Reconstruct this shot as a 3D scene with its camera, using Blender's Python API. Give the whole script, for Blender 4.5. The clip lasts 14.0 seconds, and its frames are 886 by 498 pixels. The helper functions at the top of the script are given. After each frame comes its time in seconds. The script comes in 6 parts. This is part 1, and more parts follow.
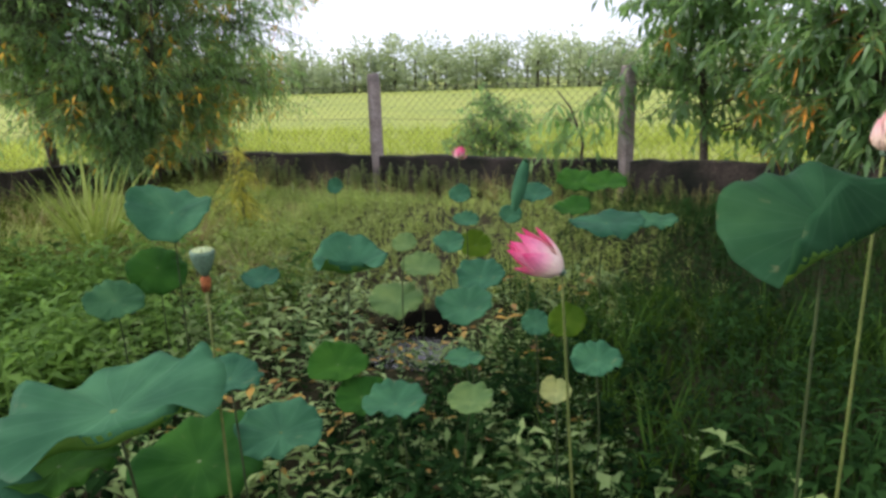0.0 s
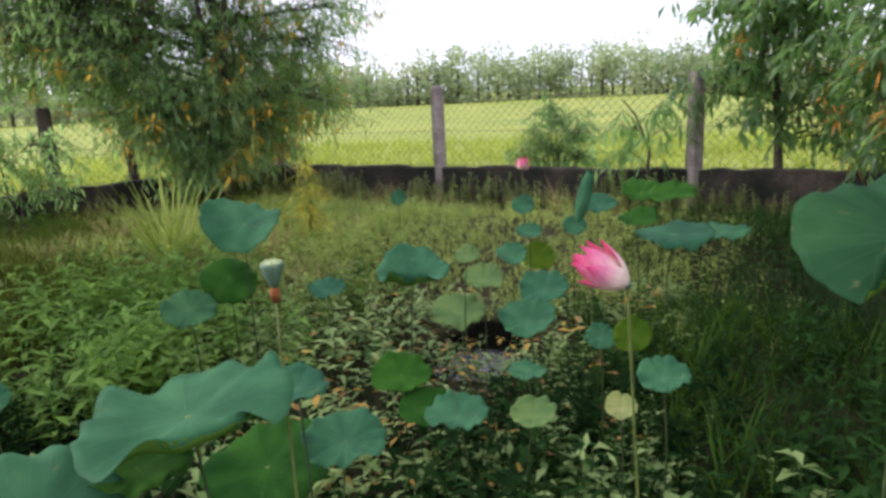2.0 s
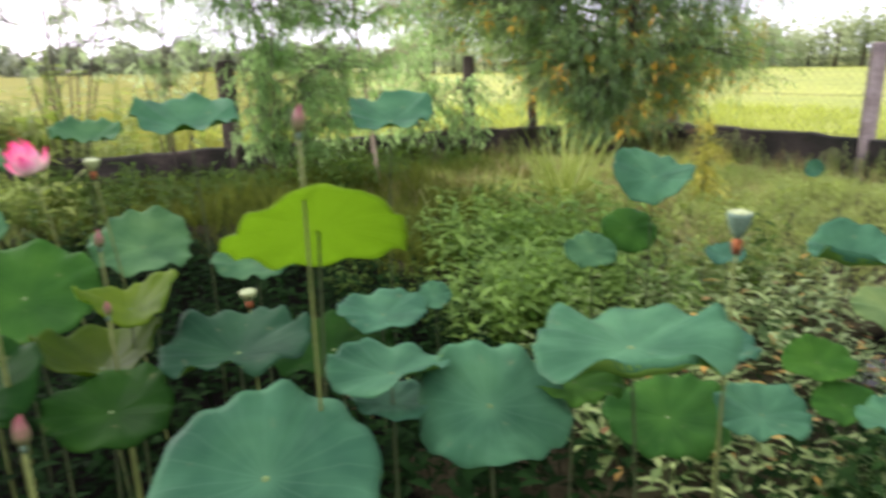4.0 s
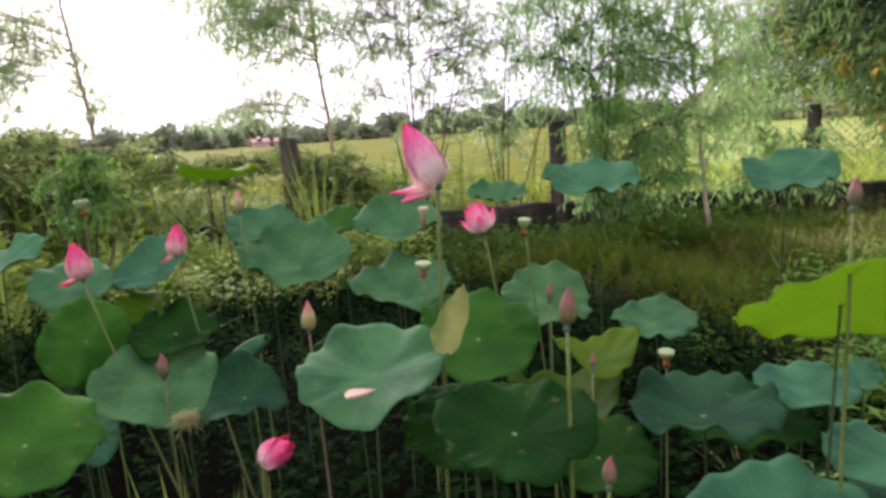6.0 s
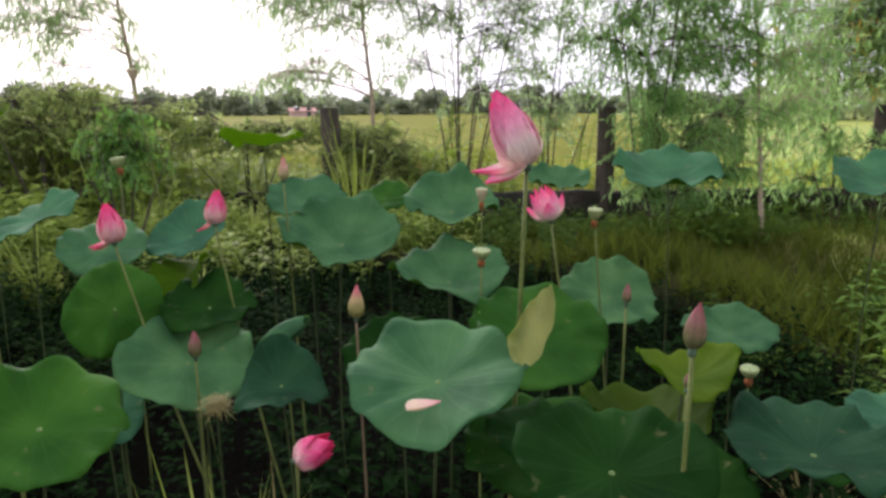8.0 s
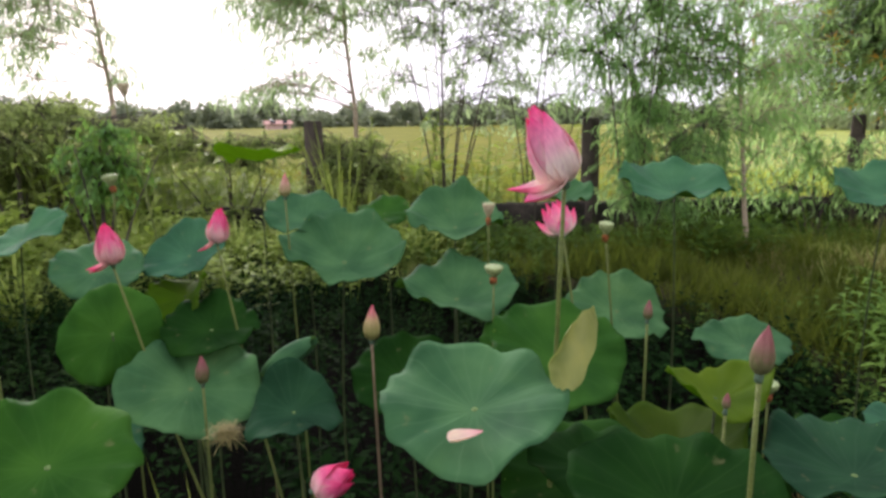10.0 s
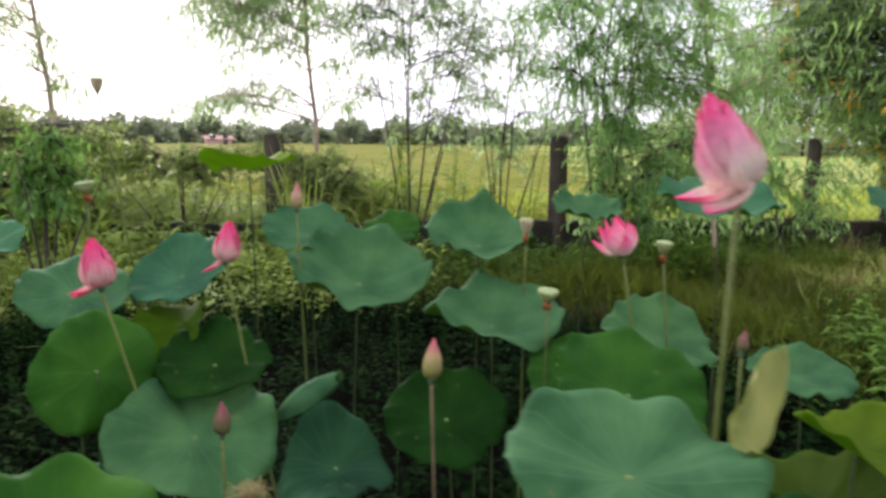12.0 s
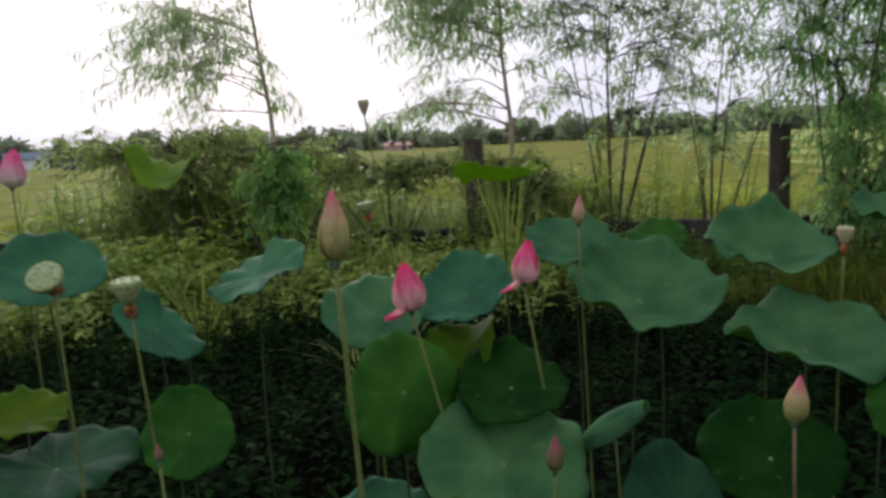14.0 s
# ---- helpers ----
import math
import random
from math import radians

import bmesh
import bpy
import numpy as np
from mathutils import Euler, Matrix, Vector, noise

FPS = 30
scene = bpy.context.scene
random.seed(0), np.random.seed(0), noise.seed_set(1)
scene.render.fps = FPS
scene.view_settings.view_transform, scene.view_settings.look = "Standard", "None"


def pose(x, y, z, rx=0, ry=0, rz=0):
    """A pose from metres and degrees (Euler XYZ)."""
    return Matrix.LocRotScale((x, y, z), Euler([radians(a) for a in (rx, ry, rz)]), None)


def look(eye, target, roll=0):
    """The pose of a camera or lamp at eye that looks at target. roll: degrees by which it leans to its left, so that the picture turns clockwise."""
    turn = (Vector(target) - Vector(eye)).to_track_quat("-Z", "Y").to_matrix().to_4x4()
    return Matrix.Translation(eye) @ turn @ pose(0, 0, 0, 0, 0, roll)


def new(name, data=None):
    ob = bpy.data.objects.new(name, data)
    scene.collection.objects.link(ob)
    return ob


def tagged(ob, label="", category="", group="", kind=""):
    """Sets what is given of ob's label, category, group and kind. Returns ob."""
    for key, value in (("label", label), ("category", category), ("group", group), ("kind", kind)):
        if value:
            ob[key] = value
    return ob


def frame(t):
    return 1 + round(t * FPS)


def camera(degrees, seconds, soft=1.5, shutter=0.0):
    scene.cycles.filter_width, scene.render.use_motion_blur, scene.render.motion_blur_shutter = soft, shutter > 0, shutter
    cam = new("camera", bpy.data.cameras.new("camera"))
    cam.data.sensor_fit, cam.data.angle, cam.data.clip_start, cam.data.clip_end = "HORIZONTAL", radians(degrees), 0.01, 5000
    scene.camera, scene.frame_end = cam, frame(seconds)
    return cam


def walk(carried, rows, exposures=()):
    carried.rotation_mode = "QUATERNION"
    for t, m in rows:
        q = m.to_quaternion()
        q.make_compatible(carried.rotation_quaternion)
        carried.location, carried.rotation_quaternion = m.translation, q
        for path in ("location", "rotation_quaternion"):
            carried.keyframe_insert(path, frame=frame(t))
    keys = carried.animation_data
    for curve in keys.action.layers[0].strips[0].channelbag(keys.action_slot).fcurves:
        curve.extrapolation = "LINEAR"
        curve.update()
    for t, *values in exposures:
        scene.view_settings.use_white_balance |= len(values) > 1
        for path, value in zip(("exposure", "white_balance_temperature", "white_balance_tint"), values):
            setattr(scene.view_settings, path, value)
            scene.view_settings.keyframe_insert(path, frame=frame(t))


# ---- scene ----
cam = camera(67.2, 14.0, soft=3.0, shutter=0.35)
PATH = [
    (0, (0.311, 0.386, 1.631), (-0.109, 2.277, 1.135), -1.6),
    (0.5, (0.313, 0.393, 1.629), (-0.154, 2.274, 1.137), -1.4),
    (1, (0.313, 0.387, 1.637), (-0.221, 2.257, 1.17), -2.1),
    (1.5, (0.308, 0.386, 1.637), (-0.28, 2.245, 1.192), -2.3),
    (2, (0.312, 0.381, 1.637), (-0.29, 2.232, 1.179), -2.8),
    (2.5, (0.307, 0.379, 1.64), (-0.334, 2.221, 1.197), -2.8),
    (3, (0.313, 0.368, 1.639), (-0.396, 2.186, 1.202), -2.2),
    (3.5, (0.253, 0.357, 1.613), (-0.771, 2.004, 1.124), -0.2),
    (3.6, (0.239, 0.348, 1.61), (-0.901, 1.908, 1.096), -0.9),
    (3.8, (0.198, 0.302, 1.608), (-1.133, 1.694, 1.071), -1.2),
    (4, (0.147, 0.256, 1.611), (-1.312, 1.514, 1.069), -1.3),
    (4.2, (0.1, 0.197, 1.626), (-1.469, 1.334, 1.132), -1.5),
    (6.3, (-0.073, -0.168, 1.672), (-1.987, 0.297, 1.323), -2.4),
    (6.5, (-0.139, -0.165, 1.664), (-2.065, 0.254, 1.322), -1.4),
    (7, (-0.196, -0.19, 1.654), (-2.117, 0.276, 1.352), -0.5),
    (7.5, (-0.224, -0.196, 1.653), (-2.134, 0.247, 1.261), -0.5),
    (9.8, (-0.327, -0.276, 1.665), (-2.219, 0.237, 1.267), -0.4),
    (10, (-0.333, -0.289, 1.663), (-2.225, 0.239, 1.285), -0.7),
    (10.5, (-0.394, -0.315, 1.674), (-2.288, 0.261, 1.387), -1.7),
    (11, (-0.502, -0.356, 1.676), (-2.34, 0.375, 1.378), -1.2),
    (11.5, (-0.503, -0.347, 1.649), (-2.353, 0.252, 1.18), 0.0),
    (12, (-0.682, -0.495, 1.619), (-2.529, 0.2, 1.296), 0.5),
    (12.5, (-0.838, -0.681, 1.671), (-2.722, -0.143, 1.271), 0.1),
    (13, (-0.845, -0.725, 1.694), (-2.768, -0.362, 1.28), -3.3),
    (13.2, (-0.847, -0.754, 1.687), (-2.802, -0.525, 1.33), -5.2),
    (13.5, (-0.856, -0.781, 1.693), (-2.831, -0.673, 1.392), -5.6),
    (14, (-0.873, -0.794, 1.662), (-2.838, -0.599, 1.345), -3.0),
]
walk(cam, [(t, look(eye, target, roll)) for t, eye, target, roll in PATH], [
    (0.0, 0.54, 5850, 24), (3.0, 0.62, 5900, 26), (3.5, 0.66, 6050, 28), (4.0, 1.22, 6050, 33), (6.5, 0.56, 6050, 30), (7.5, 0.48, 6050, 26), (10.0, 0.58, 6100, 27), (10.5, 0.34, 6120, 27),
    (11.0, 0.28, 6150, 27), (12.0, 0.66, 6050, 24), (12.5, 0.72, 6000, 22), (13.0, 0.74, 5900, 18), (14.0, -0.26, 5850, 22)])

# ---------------------------------------------------------------- world and sun
world = bpy.data.worlds.new("sky")
scene.world = world
world.use_nodes = True
wn = world.node_tree
sky = wn.nodes.new("ShaderNodeTexSky")
sky.sky_type = "NISHITA"
sky.sun_disc = False
sky.sun_elevation = radians(20)
sky.sun_rotation = radians(-100)
sky.air_density, sky.dust_density, sky.ozone_density = 1.0, 4.0, 1.0
thin = wn.nodes.new("ShaderNodeVectorMath")
thin.operation = "SCALE"
thin.inputs[3].default_value = 0.07
wn.links.new(sky.outputs[0], thin.inputs[0])
# bright cloud cover over the clear sky, a little uneven
cloud = wn.nodes.new("ShaderNodeTexNoise")
cloud.inputs["Scale"].default_value = 2.2
cloud.inputs["Detail"].default_value = 5.0
shade = wn.nodes.new("ShaderNodeValToRGB")
shade.color_ramp.elements[0].position, shade.color_ramp.elements[0].color = 0.35, (0.70, 0.74, 0.78, 1)
shade.color_ramp.elements[1].position, shade.color_ramp.elements[1].color = 0.62, (1.0, 0.99, 0.97, 1)
wn.links.new(cloud.outputs["Fac"], shade.inputs[0])
glow = wn.nodes.new("ShaderNodeVectorMath")
glow.operation = "SCALE"
glow.inputs[3].default_value = 1.32
wn.links.new(shade.outputs[0], glow.inputs[0])
cover = wn.nodes.new("ShaderNodeMix")
cover.data_type = "RGBA"
cover.inputs[0].default_value = 0.86
wn.links.new(thin.outputs[0], cover.inputs[6])
wn.links.new(glow.outputs[0], cover.inputs[7])
wn.links.new(cover.outputs[2], wn.nodes["Background"].inputs[0])
wn.nodes["Background"].inputs[1].default_value = 1.0

sun = new("sun", bpy.data.lights.new("sun", "SUN"))
sun.data.energy, sun.data.angle, sun.data.color = 2.8, radians(20), (1.0, 0.93, 0.82)
sun.matrix_world = look((-20, -3.5, 7.4), (0, 0, 0))

WATER = 0.10


# ---------------------------------------------------------------- materials
def node_material(name, rough=0.6, metal=0.0, spec=0.4):
    m = bpy.data.materials.new(name)
    m.use_nodes = True
    t = m.node_tree
    b = t.nodes["Principled BSDF"]
    b.inputs["Roughness"].default_value = rough
    b.inputs["Metallic"].default_value = metal
    b.inputs["Specular IOR Level"].default_value = spec
    return m, t, b


def noise_node(t, scale, detail=4.0, coord="Object", stretch=None):
    tc = t.nodes.new("ShaderNodeTexCoord")
    n = t.nodes.new("ShaderNodeTexNoise")
    n.inputs["Scale"].default_value = scale
    n.inputs["Detail"].default_value = detail
    if stretch:
        mp = t.nodes.new("ShaderNodeMapping")
        mp.inputs["Scale"].default_value = stretch
        t.links.new(tc.outputs[coord], mp.inputs[0])
        t.links.new(mp.outputs[0], n.inputs["Vector"])
    else:
        t.links.new(tc.outputs[coord], n.inputs["Vector"])
    return n.outputs["Fac"]


def ramp(t, fac, stops):
    r = t.nodes.new("ShaderNodeValToRGB")
    e = r.color_ramp.elements
    while len(e) < len(stops):
        e.new(0.5)
    for k, (p, c) in enumerate(stops):
        e[k].position = p
        e[k].color = (*c, 1)
    t.links.new(fac, r.inputs[0])
    return r.outputs[0]


def mix(t, kind, fac, a, b):
    n = t.nodes.new("ShaderNodeMix")
    n.data_type, n.blend_type = "RGBA", kind
    for sock, v in ((n.inputs[0], fac), (n.inputs[6], a), (n.inputs[7], b)):
        if isinstance(v, (int, float)):
            sock.default_value = v
        elif isinstance(v, tuple):
            sock.default_value = (*v, 1)
        else:
            t.links.new(v, sock)
    return n.outputs[2]


def math_node(t, kind, a, b=None):
    n = t.nodes.new("ShaderNodeMath")
    n.operation = kind
    for sock, v in ((n.inputs[0], a), (n.inputs[1], b)):
        if v is None:
            continue
        if isinstance(v, (int, float)):
            sock.default_value = v
        else:
            t.links.new(v, sock)
    return n.outputs[0]


def bump(t, b, height, strength=0.3, distance=0.01):
    n = t.nodes.new("ShaderNodeBump")
    n.inputs["Strength"].default_value = strength
    n.inputs["Distance"].default_value = distance
    t.links.new(height, n.inputs["Height"])
    t.links.new(n.outputs[0], b.inputs["Normal"])


def add_translucent(t, b, colour, amount):
    tr = t.nodes.new("ShaderNodeBsdfTranslucent")
    if isinstance(colour, tuple):
        tr.inputs[0].default_value = (*colour, 1)
    else:
        t.links.new(colour, tr.inputs[0])
    ms = t.nodes.new("ShaderNodeMixShader")
    ms.inputs[0].default_value = amount
    out = t.nodes["Material Output"]
    t.links.new(b.outputs[0], ms.inputs[1])
    t.links.new(tr.outputs[0], ms.inputs[2])
    t.links.new(ms.outputs[0], out.inputs[0])


def varied(name, stops, scale=3.0, rough=0.7, relief=0.3, fine=40.0, coord="Object", stretch=None, spec=0.3):
    """Two scales of noise: stains from the ramp, grain over them."""
    m, t, b = node_material(name, rough, spec=spec)
    big = noise_node(t, scale, 6.0, coord, stretch)
    small = noise_node(t, fine, 4.0, coord, stretch)
    col = ramp(t, big, stops)
    grain = ramp(t, small, [(0.3, (0.62, 0.62, 0.62)), (0.7, (1.25, 1.25, 1.25))])
    t.links.new(mix(t, "MULTIPLY", 1.0, col, grain), b.inputs["Base Color"])
    bump(t, b, small, relief, 0.02)
    return m


def foliage(name, dark, light, through_colour, amount=0.35, rough=0.6, spec=0.25):
    """Leaves: every loose blade has its own shade."""
    m, t, b = node_material(name, rough, spec=spec)
    g = t.nodes.new("ShaderNodeNewGeometry")
    col = ramp(t, g.outputs["Random Per Island"], [(0.0, dark), (0.75, light), (1.0, tuple(c * 1.25 for c in light))])
    big = noise_node(t, 1.3, 3.0)
    shade = ramp(t, big, [(0.3, (0.7, 0.75, 0.7)), (0.7, (1.2, 1.15, 1.0))])
    t.links.new(mix(t, "MULTIPLY", 1.0, col, shade), b.inputs["Base Color"])
    add_translucent(t, b, through_colour, amount)
    return m


def lotus_blade(name, dark, light, vein, through_colour, amount, rough=0.5, vein_strength=0.14, spec=0.3):
    """A lotus leaf's skin: forking radial veins, blotches, brown specks and a waxy bloom."""
    m, t, b = node_material(name, rough, spec=spec)
    tc = t.nodes.new("ShaderNodeTexCoord")
    sp = t.nodes.new("ShaderNodeSeparateXYZ")
    t.links.new(tc.outputs["Object"], sp.inputs[0])
    turn = math_node(t, "ARCTAN2", sp.outputs[0], sp.outputs[1])
    out = math_node(t, "SQRT", math_node(t, "ADD", math_node(t, "MULTIPLY", sp.outputs[0], sp.outputs[0]), math_node(t, "MULTIPLY", sp.outputs[1], sp.outputs[1])))
    bowed = math_node(t, "ADD", turn, math_node(t, "MULTIPLY", noise_node(t, 9.0, 2.0), 0.22))
    main = math_node(t, "MULTIPLY", math_node(t, "ABSOLUTE", math_node(t, "SINE", math_node(t, "MULTIPLY", bowed, 10.0))), math_node(t, "MULTIPLY", out, 10.0))
    line = ramp(t, main, [(0.0, (1, 1, 1)), (0.30, (0, 0, 0))])
    fork = math_node(t, "MULTIPLY", math_node(t, "ABSOLUTE", math_node(t, "SINE", math_node(t, "MULTIPLY", bowed, 20.0))), math_node(t, "MULTIPLY", out, 10.0))
    fine = math_node(t, "MULTIPLY", ramp(t, fork, [(0.0, (1, 1, 1)), (0.22, (0, 0, 0))]), ramp(t, out, [(0.08, (0, 0, 0)), (0.12, (0.6, 0.6, 0.6))]))
    veins = math_node(t, "MAXIMUM", line, fine)
    oi = t.nodes.new("ShaderNodeObjectInfo")
    col = ramp(t, noise_node(t, 7.0, 6.0), [(0.30, dark), (0.70, light)])
    cloudy = ramp(t, noise_node(t, 2.2, 3.0, "Generated"), [(0.30, (0.58, 0.68, 0.72)), (0.55, (1.0, 1.0, 1.0)), (0.72, (1.22, 1.14, 1.06))])
    col = mix(t, "MULTIPLY", 1.0, col, cloudy)
    own = ramp(t, oi.outputs["Random"], [(0.0, (0.74, 0.82, 0.86)), (1.0, (1.24, 1.14, 0.98))])
    col = mix(t, "MULTIPLY", 1.0, col, own)
    col = mix(t, "MIX", math_node(t, "MULTIPLY", veins, vein_strength), col, vein)
    spots = ramp(t, noise_node(t, 26.0, 3.0), [(0.68, (0, 0, 0)), (0.76, (1, 1, 1))])
    col = mix(t, "MIX", math_node(t, "MULTIPLY", spots, 0.32), col, (0.20, 0.19, 0.08))
    t.links.new(col, b.inputs["Base Color"])
    waxy = ramp(t, noise_node(t, 5.0, 4.0), [(0.3, (rough - 0.12,) * 3), (0.7, (rough + 0.15,) * 3)])
    t.links.new(waxy, b.inputs["Roughness"])
    bump(t, b, math_node(t, "ADD", veins, noise_node(t, 45.0, 4.0)), 0.18, 0.004)
    add_translucent(t, b, through_colour, amount)
    return m


def petal_material(name, base, middle, tip, amount=0.35):
    """Petals pale at the foot and deep pink at the tip, with fine lengthwise veins."""
    m, t, b = node_material(name, 0.5, spec=0.3)
    tc = t.nodes.new("ShaderNodeTexCoord")
    sp = t.nodes.new("ShaderNodeSeparateXYZ")
    t.links.new(tc.outputs["Generated"], sp.inputs[0])
    col = ramp(t, sp.outputs[2], [(0.0, base), (0.34, base), (0.66, middle), (1.0, tip)])
    veins = noise_node(t, 60.0, 3.0, "Object", (4.0, 4.0, 0.5))
    col = mix(t, "MULTIPLY", 0.6, col, ramp(t, veins, [(0.3, (0.75, 0.62, 0.72)), (0.7, (1.1, 1.1, 1.1))]))
    t.links.new(col, b.inputs["Base Color"])
    bump(t, b, veins, 0.15, 0.003)
    add_translucent(t, b, col, amount)
    return m


M_BLUE = lotus_blade("lotus_leaf_skin", (0.020, 0.088, 0.040), (0.052, 0.160, 0.078), (0.090, 0.205, 0.105), (0.12, 0.32, 0.04), 0.12, 0.72, 0.20, 0.10)
M_MID = lotus_blade("lotus_leaf_fresh_skin", (0.028, 0.096, 0.036), (0.078, 0.186, 0.070), (0.115, 0.230, 0.100), (0.18, 0.40, 0.04), 0.14, 0.76, 0.20, 0.07)
M_DEEP = lotus_blade("lotus_leaf_deep_skin", (0.015, 0.072, 0.008), (0.040, 0.125, 0.016), (0.065, 0.160, 0.028), (0.13, 0.30, 0.01), 0.17, 0.7, 0.18, 0.05)
# Leaf green about halved: low leaves carry their shade in this skin.
M_DARK = lotus_blade("lotus_leaf_shaded_skin", (0.006, 0.030, 0.004), (0.015, 0.056, 0.008), (0.032, 0.085, 0.016), (0.10, 0.24, 0.01), 0.15, 0.75, 0.18, 0.03)
M_PALE = lotus_blade("lotus_leaf_pale_skin", (0.085, 0.165, 0.050), (0.165, 0.260, 0.080), (0.22, 0.32, 0.12), (0.25, 0.40, 0.04), 0.25, 0.6, 0.14, 0.1)
M_UNDER = lotus_blade("lotus_leaf_underside", (0.07, 0.16, 0.025), (0.13, 0.24, 0.040), (0.20, 0.31, 0.08), (0.26, 0.46, 0.03), 0.40, 0.65, 0.14, 0.08)
M_YOUNG = lotus_blade("lotus_leaf_young_skin", (0.052, 0.105, 0.006), (0.095, 0.165, 0.010), (0.14, 0.21, 0.03), (0.27, 0.46, 0.02), 0.42, 0.65, 0.2, 0.05)
M_LIME = lotus_blade("lotus_leaf_lime_skin", (0.120, 0.215, 0.014), (0.195, 0.300, 0.024), (0.25, 0.35, 0.06), (0.46, 0.68, 0.06), 0.47, 0.6, 0.2, 0.08)
M_OLIVE = lotus_blade("lotus_leaf_olive_skin", (0.034, 0.070, 0.005), (0.070, 0.118, 0.009), (0.10, 0.15, 0.02), (0.20, 0.34, 0.01), 0.34, 0.65, 0.2, 0.05)
# Slate-green skin with shade mixed into its colour.
M_SHADED = lotus_blade("lotus_leaf_shaded_slate_skin", (0.008, 0.040, 0.016), (0.022, 0.072, 0.030), (0.044, 0.105, 0.050), (0.08, 0.22, 0.04), 0.10, 0.7, 0.2, 0.06)
M_DRY = lotus_blade("lotus_leaf_fading_skin", (0.27, 0.30, 0.08), (0.42, 0.43, 0.15), (0.52, 0.52, 0.24), (0.42, 0.45, 0.10), 0.30, 0.65, 0.14, 0.08)
M_NAVEL = varied("leaf_navel_skin", [(0.3, (0.07, 0.13, 0.03)), (0.7, (0.12, 0.20, 0.05))], 30.0, 0.7, 0.2, 200.0)
M_STALK = varied("lotus_stalk_skin", [(0.3, (0.085, 0.125, 0.020)), (0.7, (0.17, 0.205, 0.045))], 9.0, 0.55, 0.4, 260.0)
# Leaf stalks darker than flower stalks: shade under the leaves is in their colour.
M_STALKD = varied("shaded_leaf_stalk_skin", [(0.3, (0.024, 0.042, 0.008)), (0.7, (0.060, 0.088, 0.020))], 9.0, 0.6, 0.4, 260.0)
M_STALKR = varied("reddish_stalk_skin", [(0.3, (0.13, 0.10, 0.05)), (0.7, (0.22, 0.15, 0.08))], 9.0, 0.55, 0.4, 260.0)
M_PETAL = petal_material("pink_petal", (0.94, 0.82, 0.70), (0.92, 0.38, 0.52), (0.88, 0.06, 0.27))
M_PETALD = petal_material("deep_pink_petal", (0.92, 0.62, 0.56), (0.90, 0.18, 0.34), (0.86, 0.04, 0.20))
M_PETALP = petal_material("pale_bud_petal", (0.50, 0.46, 0.20), (0.74, 0.46, 0.32), (0.74, 0.20, 0.24))
M_PETALC = petal_material("cream_bud_petal", (0.40, 0.41, 0.13), (0.62, 0.50, 0.22), (0.78, 0.17, 0.25))
M_PETALW = petal_material("fading_petal", (0.82, 0.68, 0.50), (0.82, 0.58, 0.48), (0.76, 0.36, 0.36))
M_PETALG = petal_material("dull_bud_petal", (0.20, 0.21, 0.08), (0.34, 0.18, 0.13), (0.40, 0.11, 0.13))
M_PODY = varied("pale_pod_skin", [(0.3, (0.20, 0.27, 0.09)), (0.7, (0.34, 0.40, 0.16))], 30.0, 0.6, 0.3, 200.0)
M_POD = varied("seed_pod_skin", [(0.3, (0.075, 0.145, 0.085)), (0.7, (0.14, 0.22, 0.13))], 30.0, 0.6, 0.3, 200.0)
M_PODTOP = varied("seed_pod_face", [(0.3, (0.25, 0.33, 0.14)), (0.7, (0.35, 0.42, 0.20))], 40.0, 0.7, 0.2, 200.0)
M_SEED = varied("seed_skin", [(0.3, (0.27, 0.34, 0.13)), (0.7, (0.36, 0.42, 0.19))], 40.0, 0.6, 0.1, 200.0)
M_STAMEN = varied("withered_stamen", [(0.3, (0.20, 0.06, 0.02)), (0.7, (0.42, 0.15, 0.04))], 40.0, 0.8, 0.3, 300.0)
M_DRYPOD = varied("dry_pod_skin", [(0.3, (0.34, 0.28, 0.15)), (0.7, (0.52, 0.44, 0.26))], 30.0, 0.8, 0.3, 200.0)
M_YELLOW = varied("stamen", [(0.3, (0.65, 0.45, 0.08)), (0.7, (0.80, 0.62, 0.2))], 40.0, 0.7, 0.3, 300.0)
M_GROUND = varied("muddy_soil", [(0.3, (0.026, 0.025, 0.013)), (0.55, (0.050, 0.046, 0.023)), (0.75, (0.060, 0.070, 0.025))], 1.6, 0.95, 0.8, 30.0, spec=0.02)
# Soil goes near black under the lotus: wet mud plus painted shade.
mud_shade_map = M_GROUND.node_tree.nodes.new("ShaderNodeAttribute")
mud_shade_map.attribute_name = "mud_shade"
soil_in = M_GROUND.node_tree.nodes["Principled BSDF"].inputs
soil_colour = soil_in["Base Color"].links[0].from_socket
ragged = ramp(M_GROUND.node_tree, math_node(M_GROUND.node_tree, "ADD", mud_shade_map.outputs["Fac"], math_node(M_GROUND.node_tree, "MULTIPLY", noise_node(M_GROUND.node_tree, 2.3, 5.0), 0.5)), [(0.62, (0, 0, 0)), (0.86, (1, 1, 1))])
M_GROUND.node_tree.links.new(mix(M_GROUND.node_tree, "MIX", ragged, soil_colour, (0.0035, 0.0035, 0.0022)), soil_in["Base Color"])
M_FIELD = varied("rice_field_sward", [(0.3, (0.19, 0.25, 0.025)), (0.55, (0.27, 0.32, 0.035)), (0.75, (0.33, 0.34, 0.06))], 0.22, 0.8, 0.9, 9.0)
